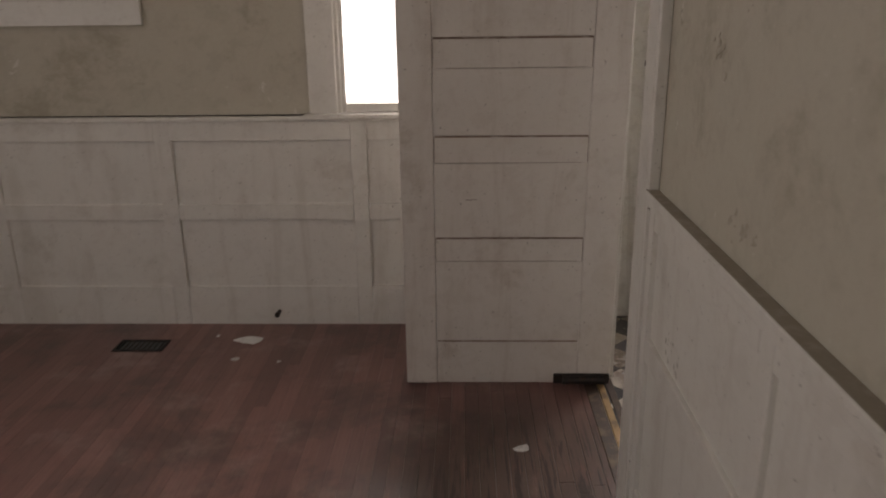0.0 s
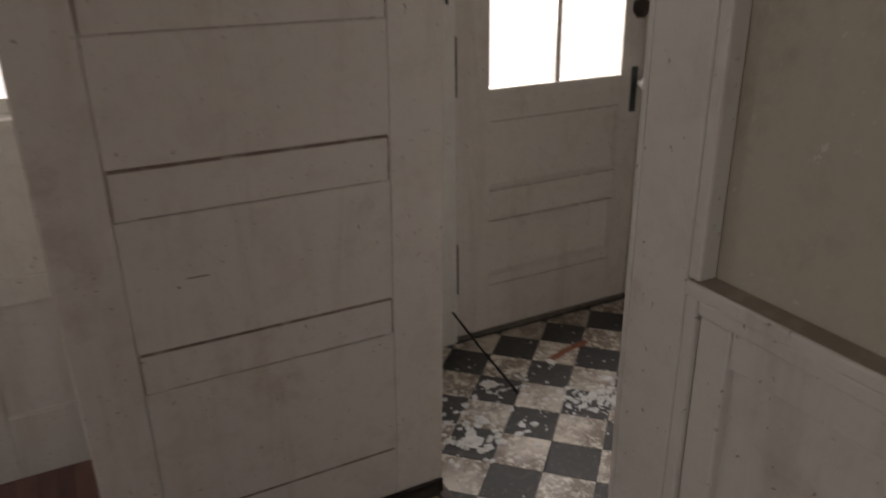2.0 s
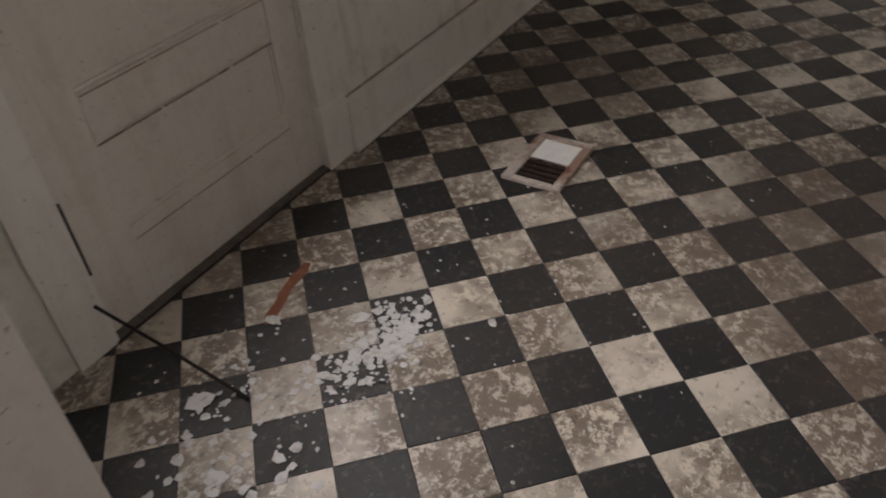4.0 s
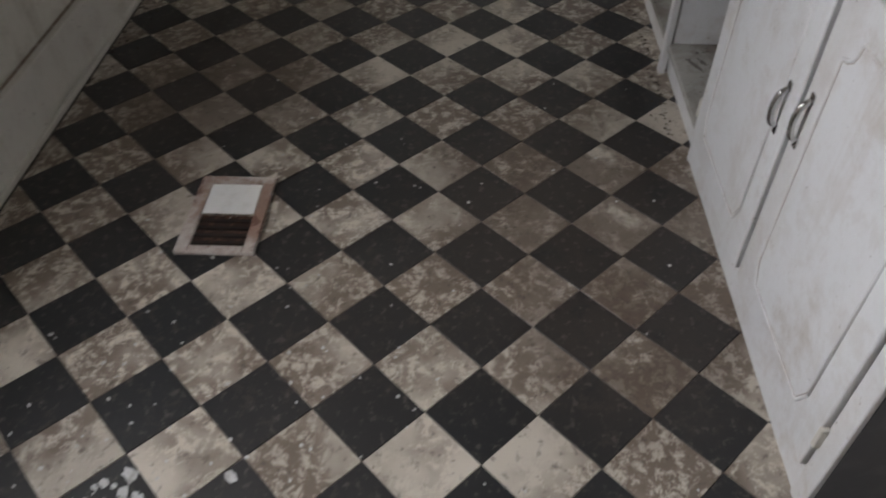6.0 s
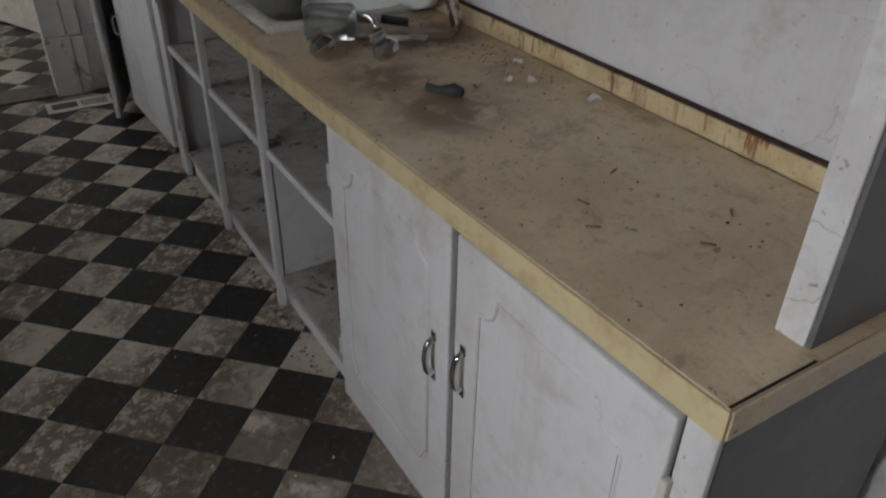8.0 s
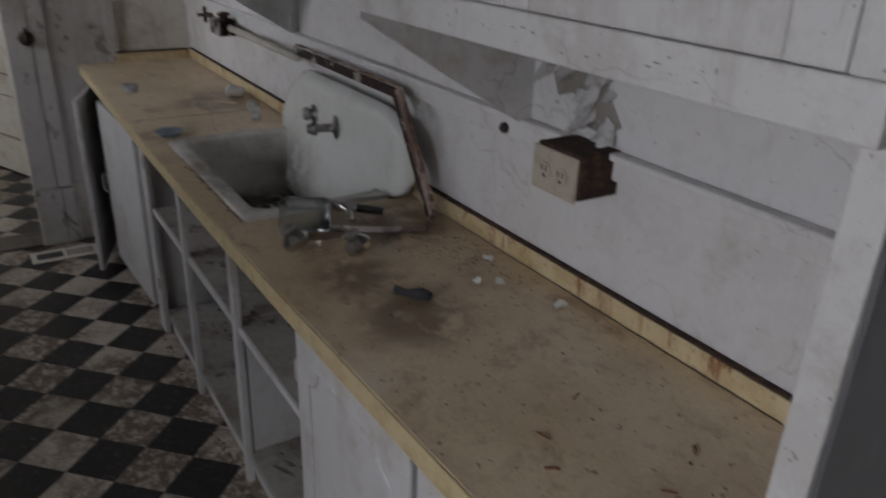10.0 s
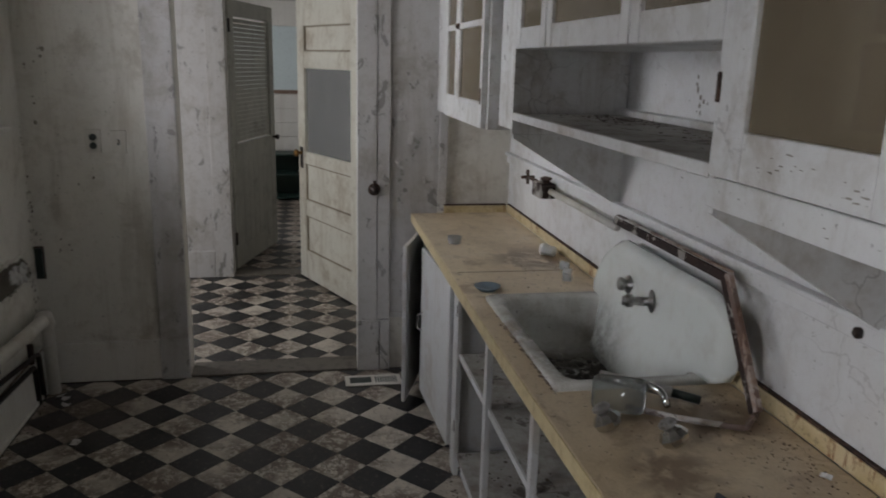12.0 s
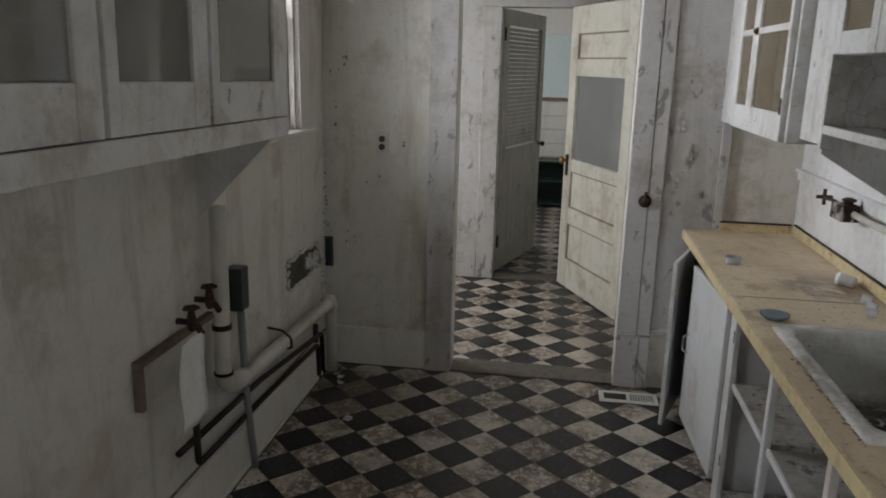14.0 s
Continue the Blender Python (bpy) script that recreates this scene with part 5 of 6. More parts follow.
mid_cab = thing("wall_cabinet", (3.2, 1.65, 1.5), "white wall cabinet with small glazed doors above an open shelf", "cabinet", "wall cabinets")
box("shelf", (2.554, 3.841, 1.437, FS - 0.012, 1.505, 1.523), shelf_dirty, mid_cab, "dusty open shelf")
box("shelf_edge", (2.554, 3.841, FS - 0.012, FS, 1.500, 1.526), upper_paint, mid_cab)
box("ledge", (2.554, 3.841, 1.437, 1.480, 1.5235, 1.545), upper_paint, mid_cab)
box("bottom_board", (2.554, 3.841, 1.437, FS - 0.023, 1.73, 1.748), upper_paint, mid_cab)
box("side_panel", (3.842, 3.864, 1.437, FS, 1.453, 2.5), upper_paint, mid_cab)
box("back_board", (2.554, 3.841, 1.437, 1.472, 1.749, 2.5), upper_paint, mid_cab)
box("filler", (3.865, 4.205, FS - 0.06, FS - 0.045, 1.453, 2.5), upper_paint, mid_cab)
for z in (2.05,):
    box("inner_shelf", (2.554, 3.841, 1.473, FS - 0.06, z, z + 0.018), upper_paint, mid_cab)
box("top_rail", (2.554, 3.841, FS - 0.022, FS, 2.42, 2.52), upper_paint, mid_cab)
for a, c in ((2.556, 2.936), (2.942, 3.522), (3.528, 3.838)):
    hang(mid_cab, a, c, 1.731, 2.418, [(0.065, 0.62, "glass")], (0.05, 0.05))

far_cab = thing("wall_cabinet", (4.7, 1.65, 1.43), "white wall cabinet in the corner with glazed doors", "cabinet", "wall cabinets")
box("side_panel", (4.206, 4.226, 1.437, FS - 0.001, 1.435, 2.5), upper_paint, far_cab)
box("bottom_board", (4.227, 5.33, 1.437, FS - 0.023, 1.45, 1.468), upper_paint, far_cab)
box("back_board", (4.227, 5.33, 1.437, 1.472, 1.469, 2.5), plain("tan_lining", (0.34, 0.27, 0.19), 0.7), far_cab)
box("filler", (5.02, 5.33, FS - 0.022, FS, 1.435, 2.5), upper_paint, far_cab)
hang(far_cab, 4.226, 4.735, 1.437, 2.418, [(0.10, 0.385, "glass"), (0.41, 0.69, "glass"), (0.715, 0.92, "glass")], (0.035, 0.06), y=FS + 0.02, glass=brown_glass)
hang(far_cab, 4.738, 5.018, 1.437, 2.418, [(0.10, 0.385, "glass"), (0.41, 0.69, "glass"), (0.715, 0.92, "glass")], (0.035, 0.05), y=FS + 0.02, glass=brown_glass)
part("latch", lathe(B(), (4.70, FS + 0.0215, 1.835), [(0.016, 0), (0.012, 0.008), (0.006, 0.016)], (0, 1, 0), 12), rust, far_cab, "rusty latch")
box("hinge", (4.23, 4.244, FS + 0.022, FS + 0.026, 1.53, 1.59), rust, far_cab, "rusty hinge")

# ---- sink ----
sink = thing("sink", (3.4, 1.7, 0.8), "white enamelled cast iron sink with a tall rounded back", "sink")
bm = B()


def rounded(x0, x1, y0, y1, r, z, n=6):
    pts = []
    for cx, cy, s in ((x1 - r, y1 - r, 0), (x0 + r, y1 - r, 1), (x0 + r, y0 + r, 2), (x1 - r, y0 + r, 3)):
        for k in range(n + 1):
            a = math.pi / 2 * (s + k / n)
            pts.append((cx + r * math.cos(a), cy + r * math.sin(a), z))
    return pts


rings = [rounded(3.022, 3.808, 1.50, 1.924, 0.03, 0.880), rounded(3.022, 3.808, 1.50, 1.924, 0.03, 0.899), rounded(3.030, 3.800, 1.506, 1.916, 0.03, 0.904), rounded(3.062, 3.768, 1.512, 1.884, 0.05, 0.903), rounded(3.072, 3.758, 1.518, 1.874, 0.06, 0.893), rounded(3.085, 3.745, 1.525, 1.862, 0.07, 0.80), rounded(3.10, 3.73, 1.54, 1.848, 0.08, 0.745), rounded(3.15, 3.68, 1.60, 1.81, 0.08, 0.728)]
vs = [[bm.verts.new(p) for p in ring] for ring in rings]
for lo, hi in zip(vs, vs[1:]):
    for k in range(len(lo)):
        bm.faces.new((lo[k], lo[(k + 1) % len(lo)], hi[(k + 1) % len(lo)], hi[k]))
bm.faces.new(vs[-1])
bmesh.ops.recalc_face_normals(bm, faces=bm.faces[:])
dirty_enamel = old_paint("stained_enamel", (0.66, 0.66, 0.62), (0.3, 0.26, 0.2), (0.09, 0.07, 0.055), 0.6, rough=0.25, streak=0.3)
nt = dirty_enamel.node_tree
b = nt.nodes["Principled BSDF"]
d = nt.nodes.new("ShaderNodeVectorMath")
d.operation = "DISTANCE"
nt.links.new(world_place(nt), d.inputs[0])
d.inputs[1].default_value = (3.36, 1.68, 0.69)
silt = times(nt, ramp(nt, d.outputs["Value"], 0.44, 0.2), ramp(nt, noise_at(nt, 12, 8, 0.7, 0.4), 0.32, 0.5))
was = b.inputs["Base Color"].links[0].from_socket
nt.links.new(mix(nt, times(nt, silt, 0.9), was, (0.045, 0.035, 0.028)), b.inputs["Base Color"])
nt = enamel.node_tree
b = nt.nodes["Principled BSDF"]
d = nt.nodes.new("ShaderNodeVectorMath")
d.operation = "DISTANCE"
nt.links.new(world_place(nt), d.inputs[0])
d.inputs[1].default_value = (3.62, 1.60, 0.72)
# Enamel gets darker and mottled around the foot of the back.
low_dark = times(nt, ramp(nt, d.outputs["Value"], 0.30, 0.10), ramp(nt, noise_at(nt, 22, 9, 0.75, 0.3), 0.15, 0.75))
was = b.inputs["Base Color"].links[0].from_socket
nt.links.new(mix(nt, times(nt, low_dark, 0.8), was, (0.10, 0.09, 0.075)), b.inputs["Base Color"])
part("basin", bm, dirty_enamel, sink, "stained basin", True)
# The back rises from the rim, swells forward and rolls over at its corners.
bm = B()
cols, rows_up = 40, 16
prof = []
x0, x1 = 2.945, 3.845


def ease(v):
    v = min(1.0, max(0.0, v))
    return v * v * (3 - 2 * v)


for k in range(cols + 1):
    f = k / cols
    x = x0 + (x1 - x0) * (f - 0.04 * math.sin(math.tau * f))
    near, far = min(1.0, (x - x0) / 0.17), min(1.0, (x1 - x) / 0.24)
    top = 1.03 + 0.10 * math.sqrt(max(0.0, 1 - (1 - near) ** 2))
    top = min(top, 0.905 + 0.228 * (1 - (1 - far) ** 2.0) ** 0.8)
    low = 0.9045 + 0.05 * (1 - math.sqrt(max(0.0, 1 - (1 - min(1.0, (x - x0) / 0.07)) ** 2)))
    inside = ease((x - 3.03) / 0.22) * ease((3.83 - x) / 0.20)
    low -= 0.150 * inside
    low = min(low, top - 0.004)
    edge = min(1.0, (x - x0) / 0.055)
    edge = math.sqrt(max(0.0, 1 - (1 - edge) ** 2))
    col = []
    for g in [r / rows_up for r in range(rows_up + 1)]:
        z = low + (top - low) * g
        cove = 0.082 * max(0.0, (1.02 - z) / 0.26) ** 1.35 * (0.3 * ease((3.80 - x) / 0.3) + 0.7 * inside)
        lip = math.sqrt(max(0.0, 1 - max(0.0, (z - top + 0.018) / 0.018) ** 2)) if z > top - 0.018 else 1.0
        col.append(bm.verts.new((x, 1.4825 + (0.034 + cove) * (0.05 + 0.95 * edge) * (0.25 + 0.75 * lip), z)))
    col.append(bm.verts.new((x, 1.482, top)))
    col.append(bm.verts.new((x, 1.482, low)))
    prof.append(col)
for a, c in zip(prof, prof[1:]):
    for s in range(len(a) - 1):
        bm.faces.new((a[s], a[s + 1], c[s + 1], c[s]))
    bm.faces.new((a[-1], a[0], c[0], c[-1]))
bm.faces.new(prof[0])
bm.faces.new(prof[-1][::-1])
bmesh.ops.recalc_face_normals(bm, faces=bm.faces[:])
part("back", bm, enamel, sink, "glossy white enamel back", True)
tapA = part("tap_stub", lathe(B(), (3.53, 1.517, 1.01), [(0.030, 0), (0.030, 0.004), (0.016, 0.008), (0.016, 0.020), (0.021, 0.022), (0.021, 0.034), (0.010, 0.036)], (0, 1, 0.1), 18), dull_chrome, sink, "dull chrome tap stub", True)
bm = lathe(B(), (3.365, 1.517, 1.005), [(0.036, 0), (0.036, 0.004), (0.014, 0.010), (0.013, 0.055), (0.020, 0.058), (0.020, 0.075), (0.015, 0.078), (0.015, 0.088)], (0.25, 1, 0), 18)
part("tap_stub", bm, dull_chrome, sink, "dull chrome tap stub", True)
part("drain", lathe(B(), (3.42, 1.70, 0.7285), [(0.04, 0), (0.04, 0.003), (0.03, 0.004)], (0, 0, 1), 20), iron, sink)
bm = B()
rng = random.Random(3)
for _ in range(420):
    x, y = rng.gauss(3.33, 0.13), rng.gauss(1.69, 0.06)
    if 3.14 < x < 3.69 and 1.6 < y < 1.81:
        flake(bm, x, y, rng.uniform(0.004, 0.014), 0.729 + rng.random() * 0.01)
tagged(part("sink_debris", bm, plain("black_debris", (0.03, 0.024, 0.02), 0.9, spots=(0.1, 0.08, 0.06), amount=0.5)), "black dirt and leaves in the sink", "debris", kind="stuff")
rng = random.Random(31)
bm = B()
for _ in range(90):
    x = rng.uniform(3.03, 3.6)
    flake(bm, x, rng.gauss(1.926, 0.004), rng.uniform(0.003, 0.008), 0.893)
tagged(part("rim_dirt", bm, grime_shade_line), "dark dirt broken along the sink rim", "debris", kind="stuff")

frame_steel = thing("steel_angle", (2.85, 1.5, 0.9), "rusted steel angle frame leaning behind the sink", "frame")
white_rust = old_paint("rusty_white_angle", (0.62, 0.61, 0.58), (0.25, 0.12, 0.06), (0.1, 0.045, 0.03), 0.8, rough=0.6, peel=0.13)
part("bar", bx(B(), -0.357, 0.357, -0.003, 0.003, -0.013, 0.013, 0.001, pose(3.373, 1.497, 1.178, 0, 0, 0)), flaked_rust, frame_steel)
part("bar", bx(B(), -0.357, 0.357, -0.012, 0.004, -0.002, 0.002, 0.001, pose(3.373, 1.490, 1.194, 0, 0, 0)), white_rust, frame_steel)
leg_len = math.hypot(0.19, 0.282)
tilt = math.degrees(math.atan2(0.19, 0.282))
part("leg", bx(B(), -0.015, 0.015, -0.004, 0.004, -leg_len / 2, leg_len / 2, 0.001, pose(2.93, 1.499, 1.040, 0, tilt, 0)), flaked_rust, frame_steel)
part("leg_flange", bx(B(), -0.036, -0.0155, -0.004, 0.010, -leg_len / 2, leg_len / 2, 0.001, pose(2.928, 1.499, 1.040, 0, tilt, 0)), white_rust, frame_steel)
bm = tube(B(), [(2.822, 1.50, 0.906), (2.758, 1.565, 0.903), (2.83, 1.69, 0.902), (2.90, 1.79, 0.902)], 0.0075, 8)
part("foot_rod", bm, white_rust, frame_steel, smooth=True)

# ---- small things on the wall and worktop ----
outlet = thing("surface_outlet", (2.325, 1.5, 1.14), "ivory outlet on a rusted surface box", "outlet")
box("box", (2.262, 2.388, 1.436, 1.532, 1.135, 1.222), rust, outlet, "rusted steel box", bev=0.003)
box("plate", (2.266, 2.392, 1.532, 1.540, 1.130, 1.216), ivory, outlet, "ivory plate", bev=0.003)
for cx in (2.352, 2.305):
    part("socket", lathe(B(), (cx, 1.540, 1.173), [(0.017, 0), (0.017, 0.002), (0.015, 0.003)], (0, 1, 0), 18), ivory, outlet)
    for dx in (-0.007, 0.005):
        box("slot", (cx + dx, cx + dx + 0.003, 1.5425, 1.5438, 1.172, 1.183), black_paint, outlet, bev=0)
    box("slot", (cx - 0.003, cx + 0.003, 1.5425, 1.5438, 1.160, 1.166), black_paint, outlet, bev=0)
peg = thing("gas_valve", (4.5, 1.49, 1.15), "rusted valve with a cross handle on a white wall pipe", "valve")
part("body", bx(B(), 4.46, 4.58, 1.462, 1.535, 1.118, 1.182, 0.006), flaked_rust, peg, "rusted valve body")
part("stem", tube(B(), [(4.56, 1.50, 1.165), (4.64, 1.50, 1.172), (4.76, 1.50, 1.168)], 0.008, 8), rust, peg, smooth=True)
bm = cyl(B(), (4.765, 1.50, 1.135), (4.77, 1.50, 1.202), 0.008, seg=8)
cyl(bm, (4.767, 1.468, 1.168), (4.767, 1.532, 1.168), 0.008, seg=8)
part("handle", bm, rust, peg, "rusted cross handle", True)
part("tap_cap", lathe(B(), (4.49, 1.50, 1.182), [(0.016, 0), (0.016, 0.012), (0.026, 0.016), (0.026, 0.024), (0.010, 0.030)], (0, 0, 1), 14), rust, peg, smooth=True)
part("pipe", tube(B(), [(4.46, 1.485, 1.15), (3.735, 1.485, 1.15)], 0.0135, 12), pipe_paint, peg, "white painted pipe", True)
tagged(part("wall_bolt", lathe(B(), (2.60, 1.453, 1.185), [(0.012, 0), (0.012, 0.008), (0.006, 0.014)], (0, 1, 0), 12), iron), "dark bolt head on the wall rail", "bolt")
hole = [(2.475, 1.327), (2.455, 1.285), (2.41, 1.30), (2.37, 1.245), (2.31, 1.235), (2.27, 1.262), (2.31, 1.31), (2.33, 1.35), (2.38, 1.365), (2.44, 1.352)]
structure(part("wall_patch_bare", prism(B(), hole, 1.4351, 1.4362, "y"), old_paint("bare_grey_plaster", (0.3, 0.28, 0.25), (0.16, 0.14, 0.11), (0.5, 0.48, 0.45), 0.6, rough=0.9)), "bare plaster where the paint fell off", "wall patch")
chips("peeling_paint_flakes", "y", 1.437, [(2.495, 1.335, 0.012, 0.010, 4, 0.016, 0.028), (2.43, 1.35, 0.025, 0.008, 6, 0.014, 0.028), (2.33, 1.335, 0.018, 0.025, 7, 0.018, 0.036), (2.365, 1.275, 0.018, 0.018, 7, 0.018, 0.036), (2.315, 1.238, 0.014, 0.012, 5, 0.014, 0.028), (2.395, 1.225, 0.010, 0.008, 3, 0.012, 0.022)], flake_white, "curling flakes of paint peeling off the wall", "paint flakes", 0.0015, 0.03, seed=8)

bm = B()
pts = [(2.512, 1.776), (2.488, 1.762), (2.462, 1.742), (2.447, 1.729)]
rad = (0.011, 0.009, 0.016, 0.011)
rings = []
for (x, y), r in zip(pts, rad):
    rings.append([bm.verts.new((x + 0.62 * r * math.cos(a) , y - 0.75 * r * math.cos(a), 0.894 + max(0.0, r * 0.8 + r * 0.8 * math.sin(a)))) for a in [math.tau * k / 10 for k in range(10)]])
for lo, hi in zip(rings, rings[1:]):
    for k in range(10):
        bm.faces.new((lo[k], lo[(k + 1) % 10], hi[(k + 1) % 10], hi[k]))
bm.faces.new(rings[0][::-1])
bm.faces.new(rings[-1])
bmesh.ops.recalc_face_normals(bm, faces=bm.faces[:])
tagged(part("dark_rag", bm, plain("dark_grey_cloth", (0.045, 0.045, 0.05), 0.85, spots=(0.1, 0.1, 0.11), amount=0.6, relief=0.6), smooth=True), "small dark rolled rag on the worktop", "rag")

dish = thing("glass_dish", (2.9, 1.81, 0.895), "clear glass soap dish lying on its side by the sink", "dish")
bm = B()
o = rounded(-0.085, 0.085, -0.058, 0.058, 0.025, 0)
i2 = rounded(-0.077, 0.077, -0.050, 0.050, 0.02, 0)
lev = [[bm.verts.new((p[0], p[1], z)) for p in q] for q, z in ((o, 0.0), (o, 0.04), (i2, 0.04), (i2, 0.006))]
for lo, hi in zip(lev, lev[1:]):
    for k in range(len(lo)):
        bm.faces.new((lo[k], lo[(k + 1) % len(lo)], hi[(k + 1) % len(lo)], hi[k]))
bm.faces.new(lev[-1])
bm.faces.new(lev[0][::-1])
bmesh.ops.recalc_face_normals(bm, faces=bm.faces[:])
bowl = part("bowl", bm, glass_material("dusty_dish_glass", (0.8, 0.83, 0.83), 0.12, (0.5, 0.52, 0.52)), None, "", True)
bowl.parent, bowl.matrix_basis = dish, pose(0, 0, 0.042, 70, 0, 244.5) @ Matrix.Scale(0.72, 4)


def glass_knob(x, y, label):
    k = thing("tap_handle", (x, y, 0.894), label, "tap handle", "loose tap handles")
    part("cup", lathe(B(), (x, y, 0.9), [(0.020, 0), (0.031, 0.008), (0.034, 0.02), (0.025, 0.034), (0.014, 0.042)], (0.3, 0.4, 0.8), 9), chrome, k)
    part("collar", lathe(B(), (x + 0.0135, y + 0.018, 0.936), [(0.015, 0), (0.021, 0.005), (0.021, 0.011), (0.012, 0.018)], (0.3, 0.4, 0.8), 14), dull_chrome, k)


glass_knob(2.715, 1.75, "loose faceted chrome tap handle on the worktop")
glass_knob(2.805, 1.865, "loose faceted chrome tap handle beside the glass dish")
part_tap = thing("loose_tap", (2.97, 1.68, 0.9), "loose dull chrome tap lying by the sink", "tap")
part("body", tube(B(), [(3.04, 1.80, 0.922), (2.98, 1.74, 0.925), (2.93, 1.66, 0.918)], 0.014), dull_chrome, part_tap, smooth=True)
part("spout", tube(B(), [(2.97, 1.72, 0.93), (2.90, 1.70, 0.935), (2.87, 1.70, 0.912)], 0.009), chrome, part_tap, smooth=True)
part("handle", tube(B(), [(2.93, 1.66, 0.918), (2.90, 1.60, 0.908)], 0.011), black_paint, part_tap, "black handle", smooth=True)
ash = thing("ashtray", (3.88, 1.895, 0.893), "small blue grey dish by the sink", "dish")
part("dish", lathe(B(), (3.88, 1.895, 0.894), [(0.028, 0), (0.045, 0.012), (0.048, 0.018), (0.042, 0.018), (0.028, 0.006)], (0, 0, 1), 22), plain("blue_grey_glaze", (0.2, 0.26, 0.32), 0.25, spots=(0.4, 0.42, 0.42)), ash, smooth=True)


def tumbler(x, y, r, h, label, lying=False):
    ax = (0.6, 0.8, 0.0) if lying else (0, 0, 1)
    bm = lathe(B(), (x, y, 0.894 + (r if lying else 0)), [(r * 0.8, 0), (r * 0.85, 0.003), (r, h), (r * 0.9, h), (r * 0.76, 0.006)], ax, 18)
    return tagged(part("small_glass", bm, clear_glass_with_glint, smooth=True), label, "glass", "small glasses")


tumbler(4.60, 1.876, 0.032, 0.032, "small clear cut glass cup on the worktop")
tumbler(4.02, 1.53, 0.018, 0.032, "small clear glass lying by the wall", True)
tumbler(4.11, 1.51, 0.018, 0.034, "small clear glass lying by the wall", True)
tumbler(3.95, 1.555, 0.016, 0.03, "small clear glass lying by the wall", True)
plug = thing("pipe_cap", (4.36, 1.50, 0.893), "white plastic pipe cap on the worktop", "cap")
part("cap", lathe(B(), (4.36, 1.515, 0.915), [(0.022, -0.03), (0.022, 0.012), (0.026, 0.014), (0.026, 0.03), (0.018, 0.032)], (0.7, 0.5, 0), 18), paper_white, plug, smooth=True)
for x, y, r in ((4.50, 1.50, 0.014), (2.56, 1.51, 0.012), (2.44, 1.56, 0.012), (2.30, 1.51, 0.013), (2.47, 1.60, 0.009)):
    scrap("plaster_crumb", x, y, 0.893, r, paper_white, "white plaster crumb on the worktop", "plaster crumb", x * 9, 1.3, 6, 0.012, "plaster crumbs")
rng = random.Random(21)
bm = B()
for cx, cy, sx, sy, n, r0, r1 in ((2.62, 1.52, 0.13, 0.035, 120, 0.0009, 0.0033), (2.2, 1.72, 0.5, 0.15, 70, 0.001, 0.0035), (2.75, 1.62, 0.10, 0.06, 60, 0.0009, 0.0028), (4.0, 1.65, 0.2, 0.1, 40, 0.001, 0.004), (3.2, 1.515, 0.3, 0.01, 30, 0.001, 0.003)):
    for _ in range(n):
        x, y = rng.gauss(cx, sx), rng.gauss(cy, sy)
        if 1.66 < x < 2.99 and 1.48 < y < 1.95 or 3.86 < x < 5.2 and 1.48 < y < 1.95:
            flake(bm, x, y, rng.uniform(r0, r1), 0.892)
tagged(part("worktop_crumbs", bm, plain("dark_crumbs", (0.1, 0.068, 0.045), 0.9)), "dark crumbs and droppings on the worktop", "crumbs", kind="stuff")
for x, y, a in ((1.98, 1.80, 0.3), (1.92, 1.83, 1.0), (2.05, 1.68, 2.0), (1.80, 1.72, 0.8), (1.86, 1.62, 2.4)):
    tagged(part("twig", tube(B(), [(x, y, 0.8955), (x + 0.022 * math.cos(a), y + 0.022 * math.sin(a), 0.8965)], 0.0017, 6), rusty), "tiny brown twig on the worktop", "twig", "twigs")

rng = random.Random(77)
bm = B()
for _ in range(240):
    x = rng.choice((rng.uniform(2.57, 3.82), rng.gauss(2.75, 0.12), rng.gauss(3.6, 0.1)))
    if not 2.57 < x < 3.82:
        continue
    flake(bm, x, min(1.82, 1.5 + abs(rng.gauss(0, 0.09))), rng.uniform(0.002, 0.007), 1.5225)
tagged(part("shelf_dirt", bm, plain("brown_dust", (0.07, 0.05, 0.04), 0.95, spots=(0.16, 0.12, 0.09), amount=0.6)), "dark dirt and flakes lying on the open shelf", "debris", kind="stuff")
bm = B()
for zz in (0.106, 0.5455):
    for _ in range(150):
        x = rng.uniform(2.69, 4.13)
        if abs(x - 3.139) > 0.03 and abs(x - 3.666) > 0.03:
            flake(bm, x, rng.uniform(1.5, 1.88), rng.uniform(0.002, 0.008), zz - 0.001)
tagged(part("cabinet_dirt", bm, plain("brown_dust_low", (0.08, 0.06, 0.05), 0.95, spots=(0.2, 0.15, 0.11), amount=0.6)), "brown dirt and flakes on the low shelves", "debris", kind="stuff")
rng = random.Random(78)
bm = B()
for _ in range(160):
    flake(bm, rng.uniform(2.7, 4.2), 1.95 + abs(rng.gauss(0, 0.02)), rng.uniform(0.0015, 0.006), -0.001)
for _ in range(200):
    flake(bm, rng.uniform(3.0, 5.25), 3.828 - abs(rng.gauss(0, 0.04)), rng.uniform(0.002, 0.007), -0.001)
tagged(part("floor_dirt", bm, plain("dark_floor_dirt", (0.06, 0.045, 0.035), 0.95, spots=(0.15, 0.12, 0.09), amount=0.5)), "dark dirt gathered along the wall and cabinets", "dirt", kind="stuff")

